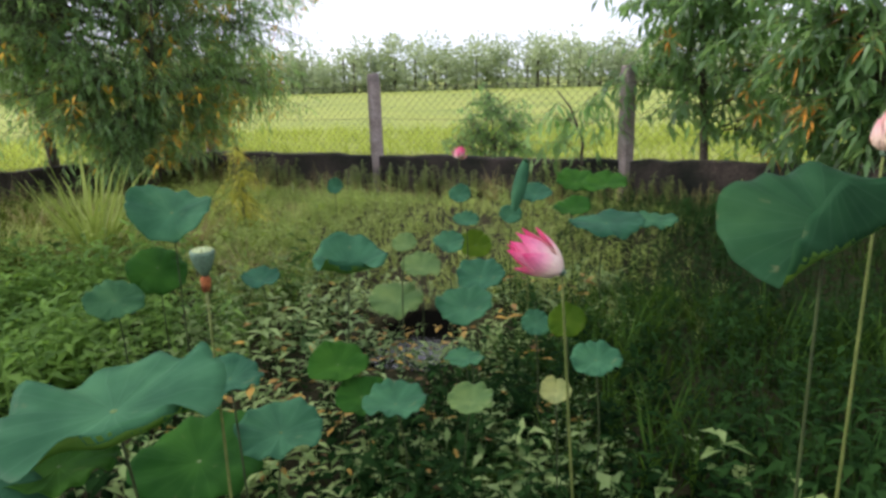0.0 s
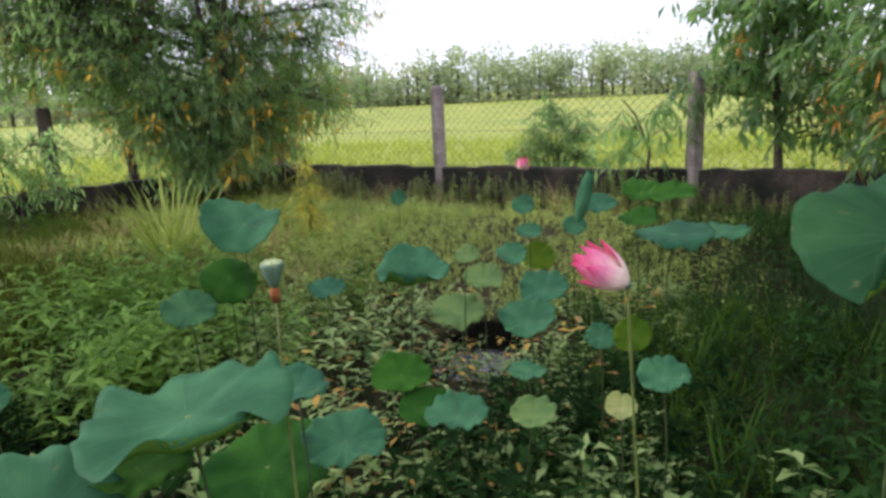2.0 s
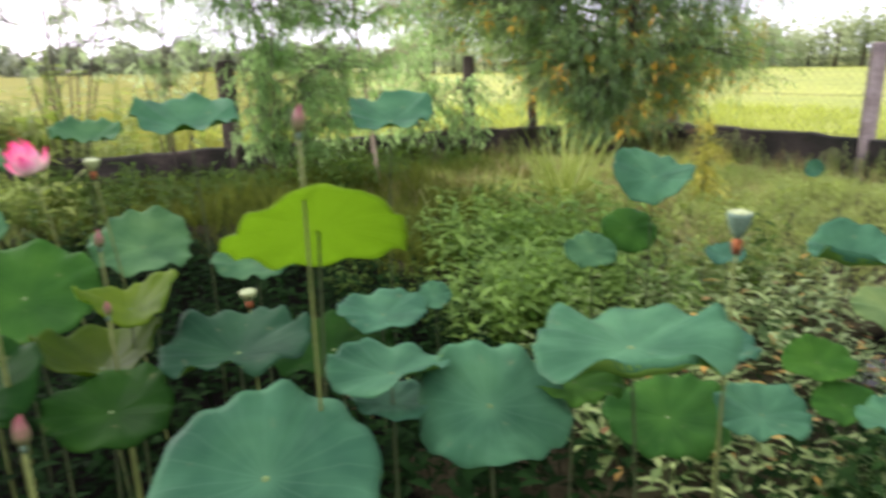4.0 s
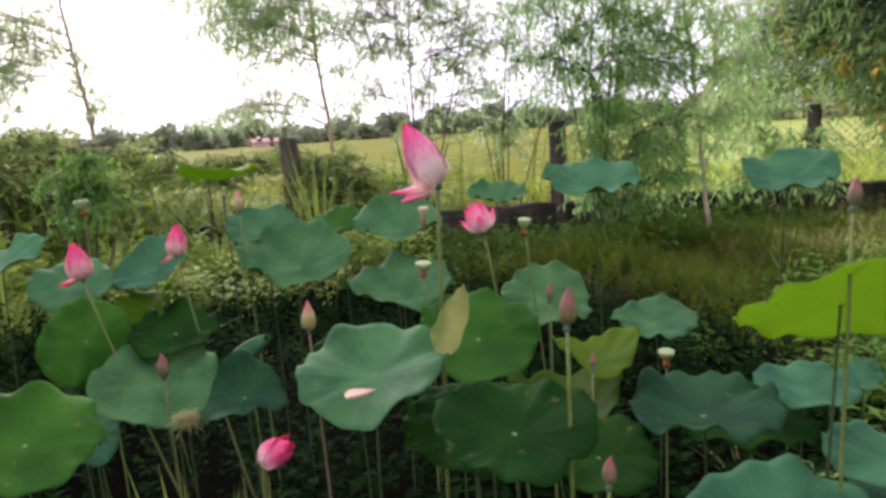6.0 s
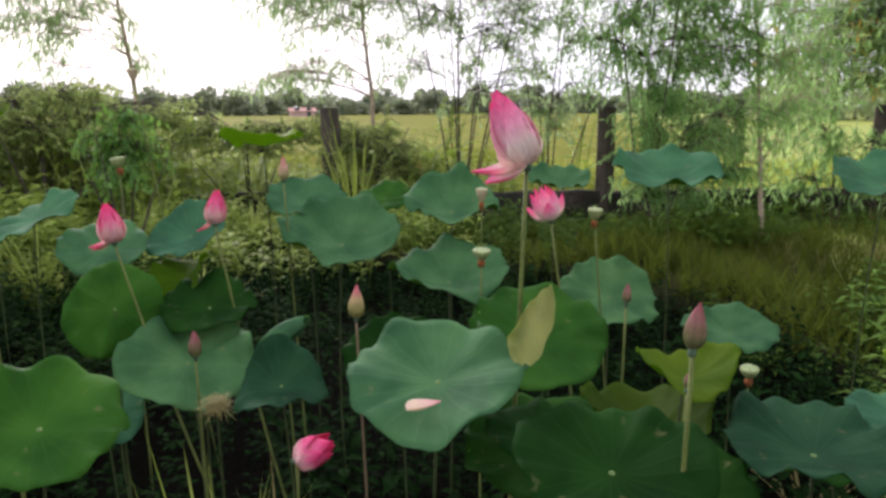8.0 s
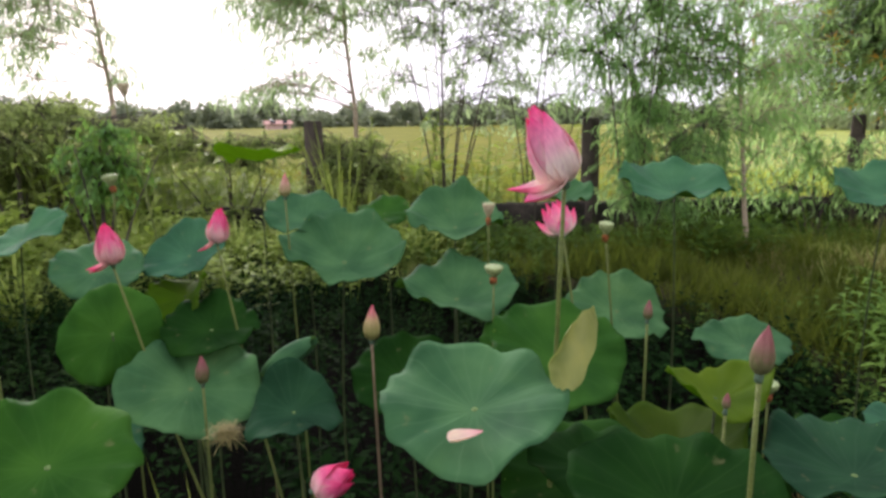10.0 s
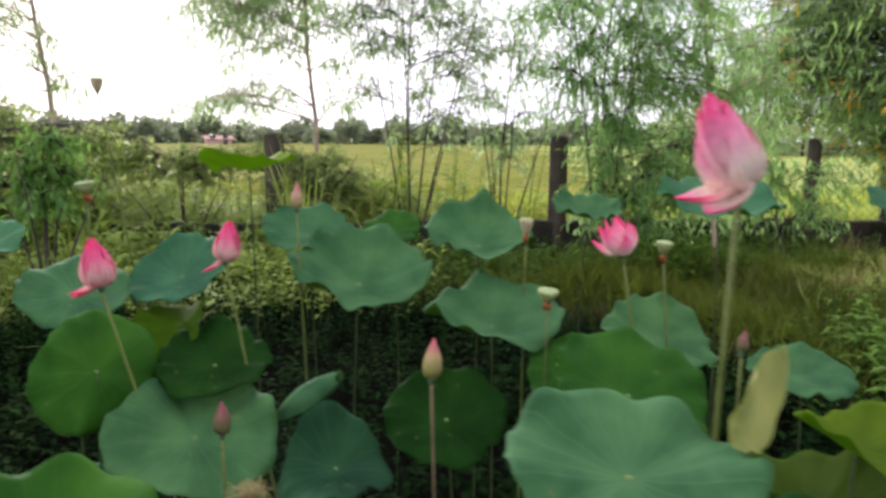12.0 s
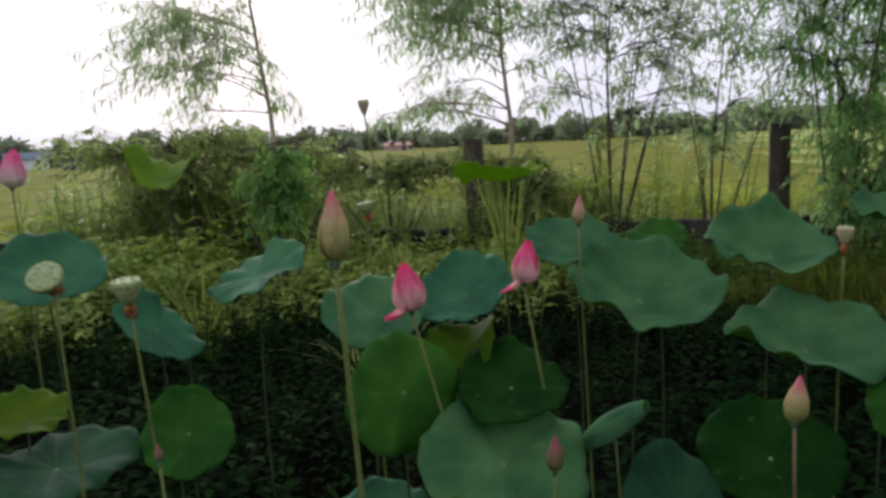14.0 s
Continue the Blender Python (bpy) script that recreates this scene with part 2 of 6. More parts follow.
M_PADDY = varied("ripening_paddy_sward", [(0.3, (0.125, 0.140, 0.018)), (0.55, (0.180, 0.188, 0.028)), (0.75, (0.225, 0.21, 0.045))], 0.22, 0.95, 0.9, 9.0, spec=0.02)
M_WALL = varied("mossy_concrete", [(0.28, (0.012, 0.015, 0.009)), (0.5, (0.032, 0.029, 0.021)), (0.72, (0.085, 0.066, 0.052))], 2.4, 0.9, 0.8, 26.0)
M_POST = varied("weathered_concrete", [(0.25, (0.14, 0.12, 0.11)), (0.5, (0.30, 0.25, 0.22)), (0.75, (0.46, 0.40, 0.36))], 4.0, 0.9, 0.6, 50.0)
M_POSTD = varied("dark_weathered_post", [(0.25, (0.035, 0.028, 0.020)), (0.5, (0.075, 0.060, 0.045)), (0.75, (0.13, 0.105, 0.08))], 4.0, 0.9, 0.6, 50.0)
M_WIRE = varied("rusty_wire", [(0.3, (0.07, 0.065, 0.05)), (0.7, (0.17, 0.15, 0.11))], 6.0, 0.7, 0.2, 90.0)
M_BARK = varied("grey_bark", [(0.3, (0.045, 0.037, 0.028)), (0.7, (0.12, 0.10, 0.075))], 7.0, 0.9, 0.8, 60.0, "Object", (1, 1, 0.3))
M_BARKP = varied("pale_bark", [(0.3, (0.32, 0.24, 0.16)), (0.7, (0.54, 0.43, 0.31))], 7.0, 0.8, 0.5, 60.0, "Object", (1, 1, 0.3))
M_ACACIA = foliage("acacia_leaves", (0.024, 0.066, 0.030), (0.185, 0.300, 0.140), (0.40, 0.64, 0.17), 0.54, 0.36, 0.45)
M_MANGO = foliage("broad_leaves", (0.020, 0.056, 0.026), (0.125, 0.225, 0.100), (0.34, 0.56, 0.15), 0.50, 0.38, 0.45)
M_WILLOW = foliage("narrow_leaves", (0.050, 0.125, 0.045), (0.200, 0.325, 0.125), (0.46, 0.72, 0.24), 0.62, 0.45, 0.3)
M_EUCA = foliage("grey_green_leaves", (0.065, 0.115, 0.065), (0.225, 0.310, 0.170), (0.52, 0.70, 0.32), 0.60, 0.45, 0.3)
M_SHRUB = foliage("shrub_leaves", (0.080, 0.118, 0.042), (0.255, 0.300, 0.115), (0.50, 0.62, 0.20), 0.60)
M_SHRUBL = foliage("light_shrub_leaves", (0.060, 0.150, 0.040), (0.15, 0.29, 0.075), (0.30, 0.54, 0.09), 0.45)
M_BLOSSOM = foliage("yellow_blossom", (0.52, 0.28, 0.02), (0.75, 0.46, 0.05), (0.6, 0.4, 0.05), 0.25)
M_RUST = foliage("withered_leaves", (0.40, 0.14, 0.02), (0.62, 0.30, 0.05), (0.6, 0.3, 0.03), 0.25)
M_WEED = foliage("weed_leaves", (0.100, 0.160, 0.030), (0.295, 0.370, 0.090), (0.44, 0.60, 0.09), 0.40)
# Broad weed green, lowered to carry some of the trees' shade.
M_BROADW = foliage("broad_weed_leaves", (0.014, 0.042, 0.007), (0.070, 0.125, 0.020), (0.20, 0.35, 0.04), 0.30, 0.7, 0.08)
M_LUSH = foliage("lush_weed_leaves", (0.045, 0.110, 0.016), (0.150, 0.270, 0.045), (0.30, 0.52, 0.06), 0.34, 0.55, 0.2)
M_FERN = foliage("feathery_yellow_leaves", (0.26, 0.30, 0.03), (0.50, 0.46, 0.07), (0.55, 0.55, 0.08), 0.40)
M_WEEDP = foliage("pale_weed_leaves", (0.09, 0.17, 0.04), (0.27, 0.37, 0.13), (0.24, 0.38, 0.06), 0.28)
# Weed green darkened so the colour itself holds the tree's shade.
M_WEEDD = foliage("shade_dark_weed_leaves", (0.006, 0.022, 0.005), (0.020, 0.056, 0.012), (0.07, 0.16, 0.015), 0.18, 0.85, 0.05)
# Bog leaves near black: the shade under the lotus is in their colour.
M_BOGW = foliage("shade_black_bog_leaves", (0.002, 0.006, 0.002), (0.008, 0.026, 0.006), (0.02, 0.07, 0.008), 0.12, 0.9, 0.02)
M_BOGL = foliage("shade_dark_bog_leaves", (0.003, 0.011, 0.0025), (0.015, 0.038, 0.007), (0.05, 0.11, 0.013), 0.20, 0.8, 0.04)
# Grass green toned down: tree shade along the fence is in it.
M_GRASSM = foliage("shaded_grass_blades", (0.024, 0.040, 0.005), (0.084, 0.104, 0.016), (0.20, 0.27, 0.03), 0.30, 0.75, 0.06)
M_GRASS = foliage("grass_blades", (0.20, 0.275, 0.055), (0.44, 0.51, 0.16), (0.52, 0.64, 0.15), 0.42)
# Grass green lowered likewise for the shade below the tree.
M_GRASSD = foliage("shade_dark_grass_blades", (0.014, 0.040, 0.006), (0.046, 0.100, 0.016), (0.13, 0.26, 0.02), 0.28, 0.75, 0.08)
M_STRAW = foliage("dry_grass_blades", (0.20, 0.17, 0.06), (0.36, 0.31, 0.13), (0.4, 0.35, 0.12), 0.30)
M_RICE = foliage("rice_blades", (0.19, 0.26, 0.035), (0.36, 0.43, 0.075), (0.46, 0.54, 0.08), 0.40)
M_RICEY = foliage("ripening_rice_blades", (0.115, 0.135, 0.020), (0.22, 0.24, 0.045), (0.30, 0.34, 0.055), 0.36, 0.8, 0.05)
M_REED = foliage("reed_blades", (0.17, 0.24, 0.04), (0.36, 0.43, 0.11), (0.40, 0.52, 0.08), 0.38)
M_LITTER = foliage("fallen_leaves", (0.10, 0.050, 0.012), (0.42, 0.27, 0.045), (0.42, 0.28, 0.05), 0.15)
# Far leaves paled and greyed so their colour carries the distance haze.
M_FAR = foliage("hazed_far_leaves", (0.24, 0.30, 0.19), (0.42, 0.48, 0.31), (0.46, 0.56, 0.26), 0.42)
M_FARD = foliage("hazed_distant_leaves", (0.15, 0.185, 0.14), (0.27, 0.31, 0.22), (0.32, 0.38, 0.2), 0.3)
M_WHITE = varied("white_plaster", [(0.3, (0.55, 0.57, 0.58)), (0.7, (0.75, 0.76, 0.76))], 1.0, 0.8, 0.2, 10.0)
M_PINKW = varied("pink_plaster", [(0.3, (0.52, 0.34, 0.29)), (0.7, (0.62, 0.44, 0.38))], 1.0, 0.8, 0.2, 10.0)
M_ROOF = varied("grey_blue_roof_sheet", [(0.3, (0.10, 0.14, 0.18)), (0.7, (0.18, 0.22, 0.26))], 1.0, 0.6, 0.3, 10.0)
M_ROOFR = varied("red_roof_tile", [(0.3, (0.42, 0.22, 0.17)), (0.7, (0.52, 0.30, 0.24))], 1.0, 0.7, 0.3, 10.0)
M_GLASSD = varied("dark_window_pane", [(0.3, (0.02, 0.025, 0.03)), (0.7, (0.05, 0.06, 0.07))], 2.0, 0.15, 0.0, 10.0, spec=0.6)

M_WATER, wt, wb = node_material("dark_pond_water", 0.06, spec=0.5)
wb.inputs["Base Color"].default_value = (0.012, 0.013, 0.008, 1)
bump(wt, wb, noise_node(wt, 22.0, 3.0), 0.5, 0.02)


# ---------------------------------------------------------------- mesh helpers
def mesh_object(name, verts, faces, materials, parent=None, slots=None, smooth=True, label=""):
    me = bpy.data.meshes.new(name)
    me.from_pydata([tuple(v) for v in verts], [], faces)
    for m in materials:
        me.materials.append(m)
    if slots is not None:
        me.polygons.foreach_set("material_index", slots)
    if smooth:
        me.polygons.foreach_set("use_smooth", [True] * len(me.polygons))
    me.update()
    ob = new(name, me)
    if parent is not None:
        ob.parent = parent
    if label:
        ob["label"] = label
    return ob


def thing(name, place, label, category, group="", kind=""):
    ob = new(name)
    ob.location = place
    ob.empty_display_size = 0.05
    return tagged(ob, label, category, group, kind)


def tube_data(points, radii, sides=7, cap=True):
    """Rings of a round tube along points."""
    pts = [Vector(p) for p in points]
    verts, faces = [], []
    side = Vector((1, 0.13, 0.07))
    for k, p in enumerate(pts):
        d = (pts[min(k + 1, len(pts) - 1)] - pts[max(k - 1, 0)])
        d = d.normalized() if d.length > 1e-9 else Vector((0, 0, 1))
        a = (side - d * side.dot(d))
        a = a.normalized() if a.length > 1e-6 else d.orthogonal().normalized()
        side = a
        b = d.cross(a)
        for s in range(sides):
            w = 2 * math.pi * s / sides
            verts.append(p + (a * math.cos(w) + b * math.sin(w)) * radii[k])
    for k in range(len(pts) - 1):
        for s in range(sides):
            n = (s + 1) % sides
            faces.append((k * sides + s, k * sides + n, (k + 1) * sides + n, (k + 1) * sides + s))
    if cap:
        faces.append(tuple(range(sides - 1, -1, -1)))
        faces.append(tuple((len(pts) - 1) * sides + s for s in range(sides)))
    return verts, faces


class Soup:
    """Gathers many small pieces for one mesh."""

    def __init__(self):
        self.verts, self.faces, self.slots = [], [], []

    def add(self, verts, faces, slot=0):
        o = len(self.verts)
        self.verts.extend(verts)
        self.faces.extend(tuple(i + o for i in f) for f in faces)
        self.slots.extend([slot] * len(faces))

    def tube(self, points, radii, sides=5, slot=0):
        self.add(*tube_data(points, radii, sides), slot)

    def blade(self, foot, way, up, length, width, droop=0.3, slot=0):
        """A folded, drooping leaf blade of four faces."""
        way = way.normalized()
        side = way.cross(up)
        side = side.normalized() if side.length > 1e-6 else way.orthogonal().normalized()
        nrm = side.cross(way)
        down = Vector((0, 0, -1))
        mid = foot + way * (length * 0.45) + down * (droop * length * 0.2)
        rim = nrm * (width * 0.18)
        self.add([foot, mid + side * (width / 2) + rim, mid, mid - side * (width / 2) + rim, foot + way * length + down * (droop * length)],
                 [(0, 2, 1), (0, 3, 2), (1, 2, 4), (2, 3, 4)], slot)

    def flake(self, foot, way, up, length, width, slot=0):
        """A far leaf clump's scrap: one diamond."""
        way = way.normalized()
        side = way.cross(up)
        side = (side.normalized() if side.length > 1e-6 else way.orthogonal().normalized()) * (width / 2)
        mid = foot + way * (length * 0.5)
        self.add([foot, mid - side, foot + way * length, mid + side], [(0, 1, 2, 3)], slot)

    def strip(self, foot, way, length, width, bend, slot=0):
        """A narrow grass blade that arches over."""
        way = way.normalized()
        flat = Vector((way.x, way.y, 0))
        flat = flat.normalized() if flat.length > 1e-6 else Vector((1, 0, 0))
        side = Vector((-flat.y, flat.x, 0)) * (width / 2)
        v = []
        for f in (0.0, 0.4, 0.75):
            c = foot + way * (length * f) + (flat * 0.6 - Vector((0, 0, 1))) * (bend * length * f * f)
            v += [c - side * (1 - 0.5 * f), c + side * (1 - 0.5 * f)]
        v.append(foot + way * length + (flat * 0.6 - Vector((0, 0, 1))) * (bend * length))
        self.add(v, [(0, 1, 3, 2), (2, 3, 5, 4), (4, 5, 6)], slot)

    def make(self, name, materials, parent=None, smooth=True, label=""):
        return mesh_object(name, self.verts, self.faces, materials, parent, self.slots, smooth, label)


def dice(seed):
    return random.Random(seed)


# ---------------------------------------------------------------- ground, water, wall
CORNERS = [Vector((12.0, 6.6, 0)), Vector((4.05, 8.2, 0)), Vector((0.75, 8.9, 0)), Vector((-2.65, 9.55, 0)), Vector((-5.62, 10.15, 0)),
           Vector((-7.4, 7.35, 0)), Vector((-8.2, 3.9, 0)), Vector((-9.0, 0.45, 0)), Vector((-9.8, -3.0, 0)), Vector((-10.6, -6.4, 0))]


def beyond_wall(x, y):
    """How far a place lies outside the wall (negative inside)."""
    best, sign = 1e9, 1.0
    p = Vector((x, y, 0))
    for a, b in zip(CORNERS, CORNERS[1:]):
        d = b - a
        f = max(0.0, min(1.0, (p - a).dot(d) / d.length_squared))
        gap = p - (a + d * f)
        if gap.length < best:
            best = gap.length
            sign = 1.0 if d.x * gap.y - d.y * gap.x < 0 else -1.0
    return best * sign


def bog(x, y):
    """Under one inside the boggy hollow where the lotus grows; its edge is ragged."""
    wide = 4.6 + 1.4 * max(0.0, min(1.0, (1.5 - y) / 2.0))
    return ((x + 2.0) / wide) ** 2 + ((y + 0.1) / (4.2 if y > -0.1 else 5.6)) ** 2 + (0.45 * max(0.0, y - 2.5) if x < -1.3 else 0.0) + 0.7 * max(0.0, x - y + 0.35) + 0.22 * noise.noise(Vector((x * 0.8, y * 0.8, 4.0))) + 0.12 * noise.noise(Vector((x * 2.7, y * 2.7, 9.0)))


def height_at(x, y):
    e = ((x - -0.61) / 0.36) ** 2 + ((y - 3.91) / 0.32) ** 2
    pond = max(0.0, min(1.0, (1.2 - e) / 0.6))
    d = ((x + 1.6) / 3.8) ** 2 + ((y - 1.7) / 2.4) ** 2
    dip = max(0.0, min(1.0, (1.25 - d) / 0.5))
    rough = noise.noise(Vector((x * 0.9, y * 0.9, 0.3))) * 0.06 + noise.noise(Vector((x * 3.1, y * 3.1, 1.3))) * 0.025
    far = max(0.0, min(1.0, (math.hypot(x, y) - 12) / 10))
    hollow = max(0.0, min(1.0, (1.05 - bog(x, y)) / 0.35)) * max(0.0, min(1.0, ((3.2 if x < -1.9 else 2.0) - y) / 0.8)) if far < 1.0 else 0.0
    gap = -beyond_wall(x, y) if far < 1.0 and y > 1.0 else 9.0
    ditch = max(0.0, min(1.0, (1.5 - gap) / 1.2)) if gap > -0.3 else 0.0
    return (0.22 + rough) * (1 - far) + 0.12 * far - dip * 0.07 - pond * 0.16 - ditch * 0.15 - hollow * 0.30


def build_ground():
    steps = [-900, -500, -280, -170, -110, -75, -52, -38, -28, -21, -16] + [-13 + 0.25 * k for k in range(101)] + [13, 16, 21, 28, 38, 52, 75, 110, 170, 280, 500, 900]
    n = len(steps)
    verts = [(x, y, height_at(x, y)) for y in steps for x in steps]
    faces, slots = [], []
    for j in range(n - 1):
        for i in range(n - 1):
            faces.append((j * n + i, j * n + i + 1, (j + 1) * n + i + 1, (j + 1) * n + i))
            cx, cy = (steps[i] + steps[i + 1]) / 2, (steps[j] + steps[j + 1]) / 2
            slots.append((2 if cy < 7.6 - 0.55 * min(0.0, cx + 7.4) and cx < -6 else 1) if (beyond_wall(cx, cy) > 0.2 and (cy > -30 or cx < -10)) else 0)
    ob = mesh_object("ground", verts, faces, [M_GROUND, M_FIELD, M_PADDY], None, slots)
    # mask of mud and painted shade: lotus bog and round the pool
    wet = ob.data.attributes.new("mud_shade", "FLOAT", "POINT")
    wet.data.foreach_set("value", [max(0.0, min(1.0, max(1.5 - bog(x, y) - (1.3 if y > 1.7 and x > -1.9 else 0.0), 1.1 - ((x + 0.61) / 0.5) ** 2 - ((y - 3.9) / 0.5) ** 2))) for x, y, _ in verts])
    tagged(ob, "muddy pond bank running out into a bright green rice field", "ground", kind="structure")
    v = [(0, 0, 0)]
    f = []
    for k in range(48):
        w = 2 * math.pi * k / 48
        r = 1.08 + 0.06 * math.sin(3 * w) + 0.04 * math.sin(7 * w + 1)
        v.append((0.36 * r * math.cos(w), 0.32 * r * math.sin(w), 0))
        f.append((0, k + 1, (k + 1) % 48 + 1))
    water = mesh_object("water", v, f, [M_WATER])
    water.location = (-0.61, 3.91, WATER)
    tagged(water, "dark still pond water between weeds and lotus stalks", "water", kind="structure")


def worn_box(soup, a, b, thick, z0, z1, seed, cells=10):
    """A long upright slab from a to b with an uneven top and worn faces."""
    r = dice(seed)
    d = (b - a).normalized()
    side = Vector((-d.y, d.x, 0)) * (thick / 2)
    v, f = [], []
    for k in range(cells + 1):
        p = a + (b - a) * (k / cells)
        top = z1 + r.uniform(-0.018, 0.018)
        g = r.uniform(0.8, 1.1)
        v += [p + side * g + Vector((0, 0, z0)), p + side * g + Vector((0, 0, top - 0.02)), p + side * (g * 0.75) + Vector((0, 0, top)),
              p - side * (g * 0.75) + Vector((0, 0, top)), p - side * g + Vector((0, 0, top - 0.02)), p - side * g + Vector((0, 0, z0))]
    for k in range(cells):
        for s in range(5):
            o = k * 6 + s
            f.append((o, o + 1, o + 7, o + 6))
    f += [tuple(range(5, -1, -1)), tuple(cells * 6 + s for s in range(6))]
    soup.add(v, f)


def build_fence():
    for k, (a, b) in enumerate(zip(CORNERS, CORNERS[1:])):
        s = Soup()
        gap = (b - a).normalized() * 0.07
        worn_box(s, a + gap, b - gap, 0.16, -0.2, 0.60, k + 5, 14)
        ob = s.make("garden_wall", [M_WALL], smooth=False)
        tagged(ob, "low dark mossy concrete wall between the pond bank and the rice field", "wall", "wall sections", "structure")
    for k, p in enumerate(CORNERS[1:-1]):
        if k >= 7:
            continue
        tall = 1.72 if k in (1, 2, 3) else 1.68
        post = thing("fence_post", (p.x, p.y, 0), "dark weathered fence post in the low wall" if k >= 4 else "grey weathered concrete fence post rising from the low wall", "fence post", "fence posts")
        s = Soup()
        r = dice(90 + k)
        half = 0.075 if k < 5 else 0.092
        yaw = math.atan2(0.65, -2.95) if k < 4 else math.atan2(3.4, 0.8)
        prof = [(0.0, 1.05), (0.5, 1.0), (1.0, 0.98), (tall - 0.1, 0.95), (tall - 0.02, 0.9), (tall, 0.7)]
        v = []
        for z, g in prof:
            for q in range(8):
                w = yaw + q * math.pi / 4 + (0.22 if q % 2 else -0.22) + math.pi / 8
                w2 = (half * 1.32 * g) * r.uniform(0.95, 1.05)
                v.append((w2 * math.cos(w), w2 * math.sin(w), z))
        f = [(j * 8 + q, j * 8 + (q + 1) % 8, (j + 1) * 8 + (q + 1) % 8, (j + 1) * 8 + q) for j in range(5) for q in range(8)]
        f.append(tuple(40 + q for q in range(8)))
        s.add(v, f)
        s.make("shaft", [M_POSTD if k >= 4 else M_POST], post, smooth=False)
    # chain link between the posts
    for k, (a, b) in enumerate(zip(CORNERS[1:5], CORNERS[2:6])):
        net = thing("chain_link_fence", (a.x, a.y, 0.6), "thin rusty chain-link netting strung between concrete posts", "fence", "chain link panels")
        d = b - a
        length = d.length - 0.2
        d = d.normalized()
        up, step, tallness = Vector((0, 0, 1)), 0.11, 0.95
        s = Soup()
        count = int((length + tallness) / step)
        for c in range(count):
            for turn in (1, -1):
                u0 = c * step - (tallness if turn > 0 else 0)
                if turn > 0:
                    lo, hi = max(0.0, -u0), min(tallness, length - u0)
                else:
                    lo, hi = max(0.0, u0 - length), min(tallness, u0)
                if hi - lo < 0.02:
                    continue
                pts = [d * (u0 + turn * lo) + up * lo, d * (u0 + turn * hi) + up * hi]
                s.add(*tube_data([p + d * 0.1 for p in pts], [0.0024, 0.0024], 3, False))
        s.make("netting", [M_WIRE], net, smooth=False)
        for z in (0.02, 0.5, 0.95):
            line = Soup()
            pts = [d * (0.1 + length * q / 8) + up * (z - 0.015 * math.sin(math.pi * q / 8)) for q in range(9)]
            line.tube(pts, [0.003] * 9, 4)
            line.make("strand", [M_WIRE], net)


build_ground()
build_fence()


# ---------------------------------------------------------------- lotus plants
def stalk_points(top, foot, bow, n=9):
    top, foot = Vector(top), Vector(foot)
    side = Vector((bow[0], bow[1], 0))
    return [foot.lerp(top, k / (n - 1)) + side * math.sin(math.pi * k / (n - 1)) for k in range(n)]


def stalk_mesh(points, thick, material, parent, seed):
    """A round stalk with small prickles."""
    thick *= 0.74
    s = Soup()
    n = len(points)
    s.tube(points, [thick * (1.15 - 0.35 * k / (n - 1)) for k in range(n)], 7)
    r = dice(seed)
    for _ in range(26):
        k = r.uniform(0, n - 1.001)
        p = points[int(k)].lerp(points[int(k) + 1], k % 1)
        w = r.uniform(0, 6.28)
        out = Vector((math.cos(w), math.sin(w), 0.2))
        s.add([p + Vector((-out.y, out.x, 0)) * 0.0012, p + Vector((out.y, -out.x, 0)) * 0.0012, p + Vector((0, 0, 0.002)), p + out * (thick + 0.003)],
              [(0, 1, 3), (1, 2, 3), (2, 0, 3)])
    return s.make("stalk", [material], parent)


# the dark and slate skins have shade put into their colour
LOOKS = {"blue": (M_BLUE, "blue-green"), "mid": (M_MID, "fresh green"), "deep": (M_DEEP, "deep green"), "pale": (M_PALE, "pale green"), "young": (M_YOUNG, "yellow-green"), "dry": (M_DRY, "fading cream-yellow"), "lime": (M_LIME, "lime-green"), "dark": (M_DARK, "shade-darkened green"), "olive": (M_OLIVE, "olive-green"), "slate": (M_SHADED, "shade-darkened slate-green")}


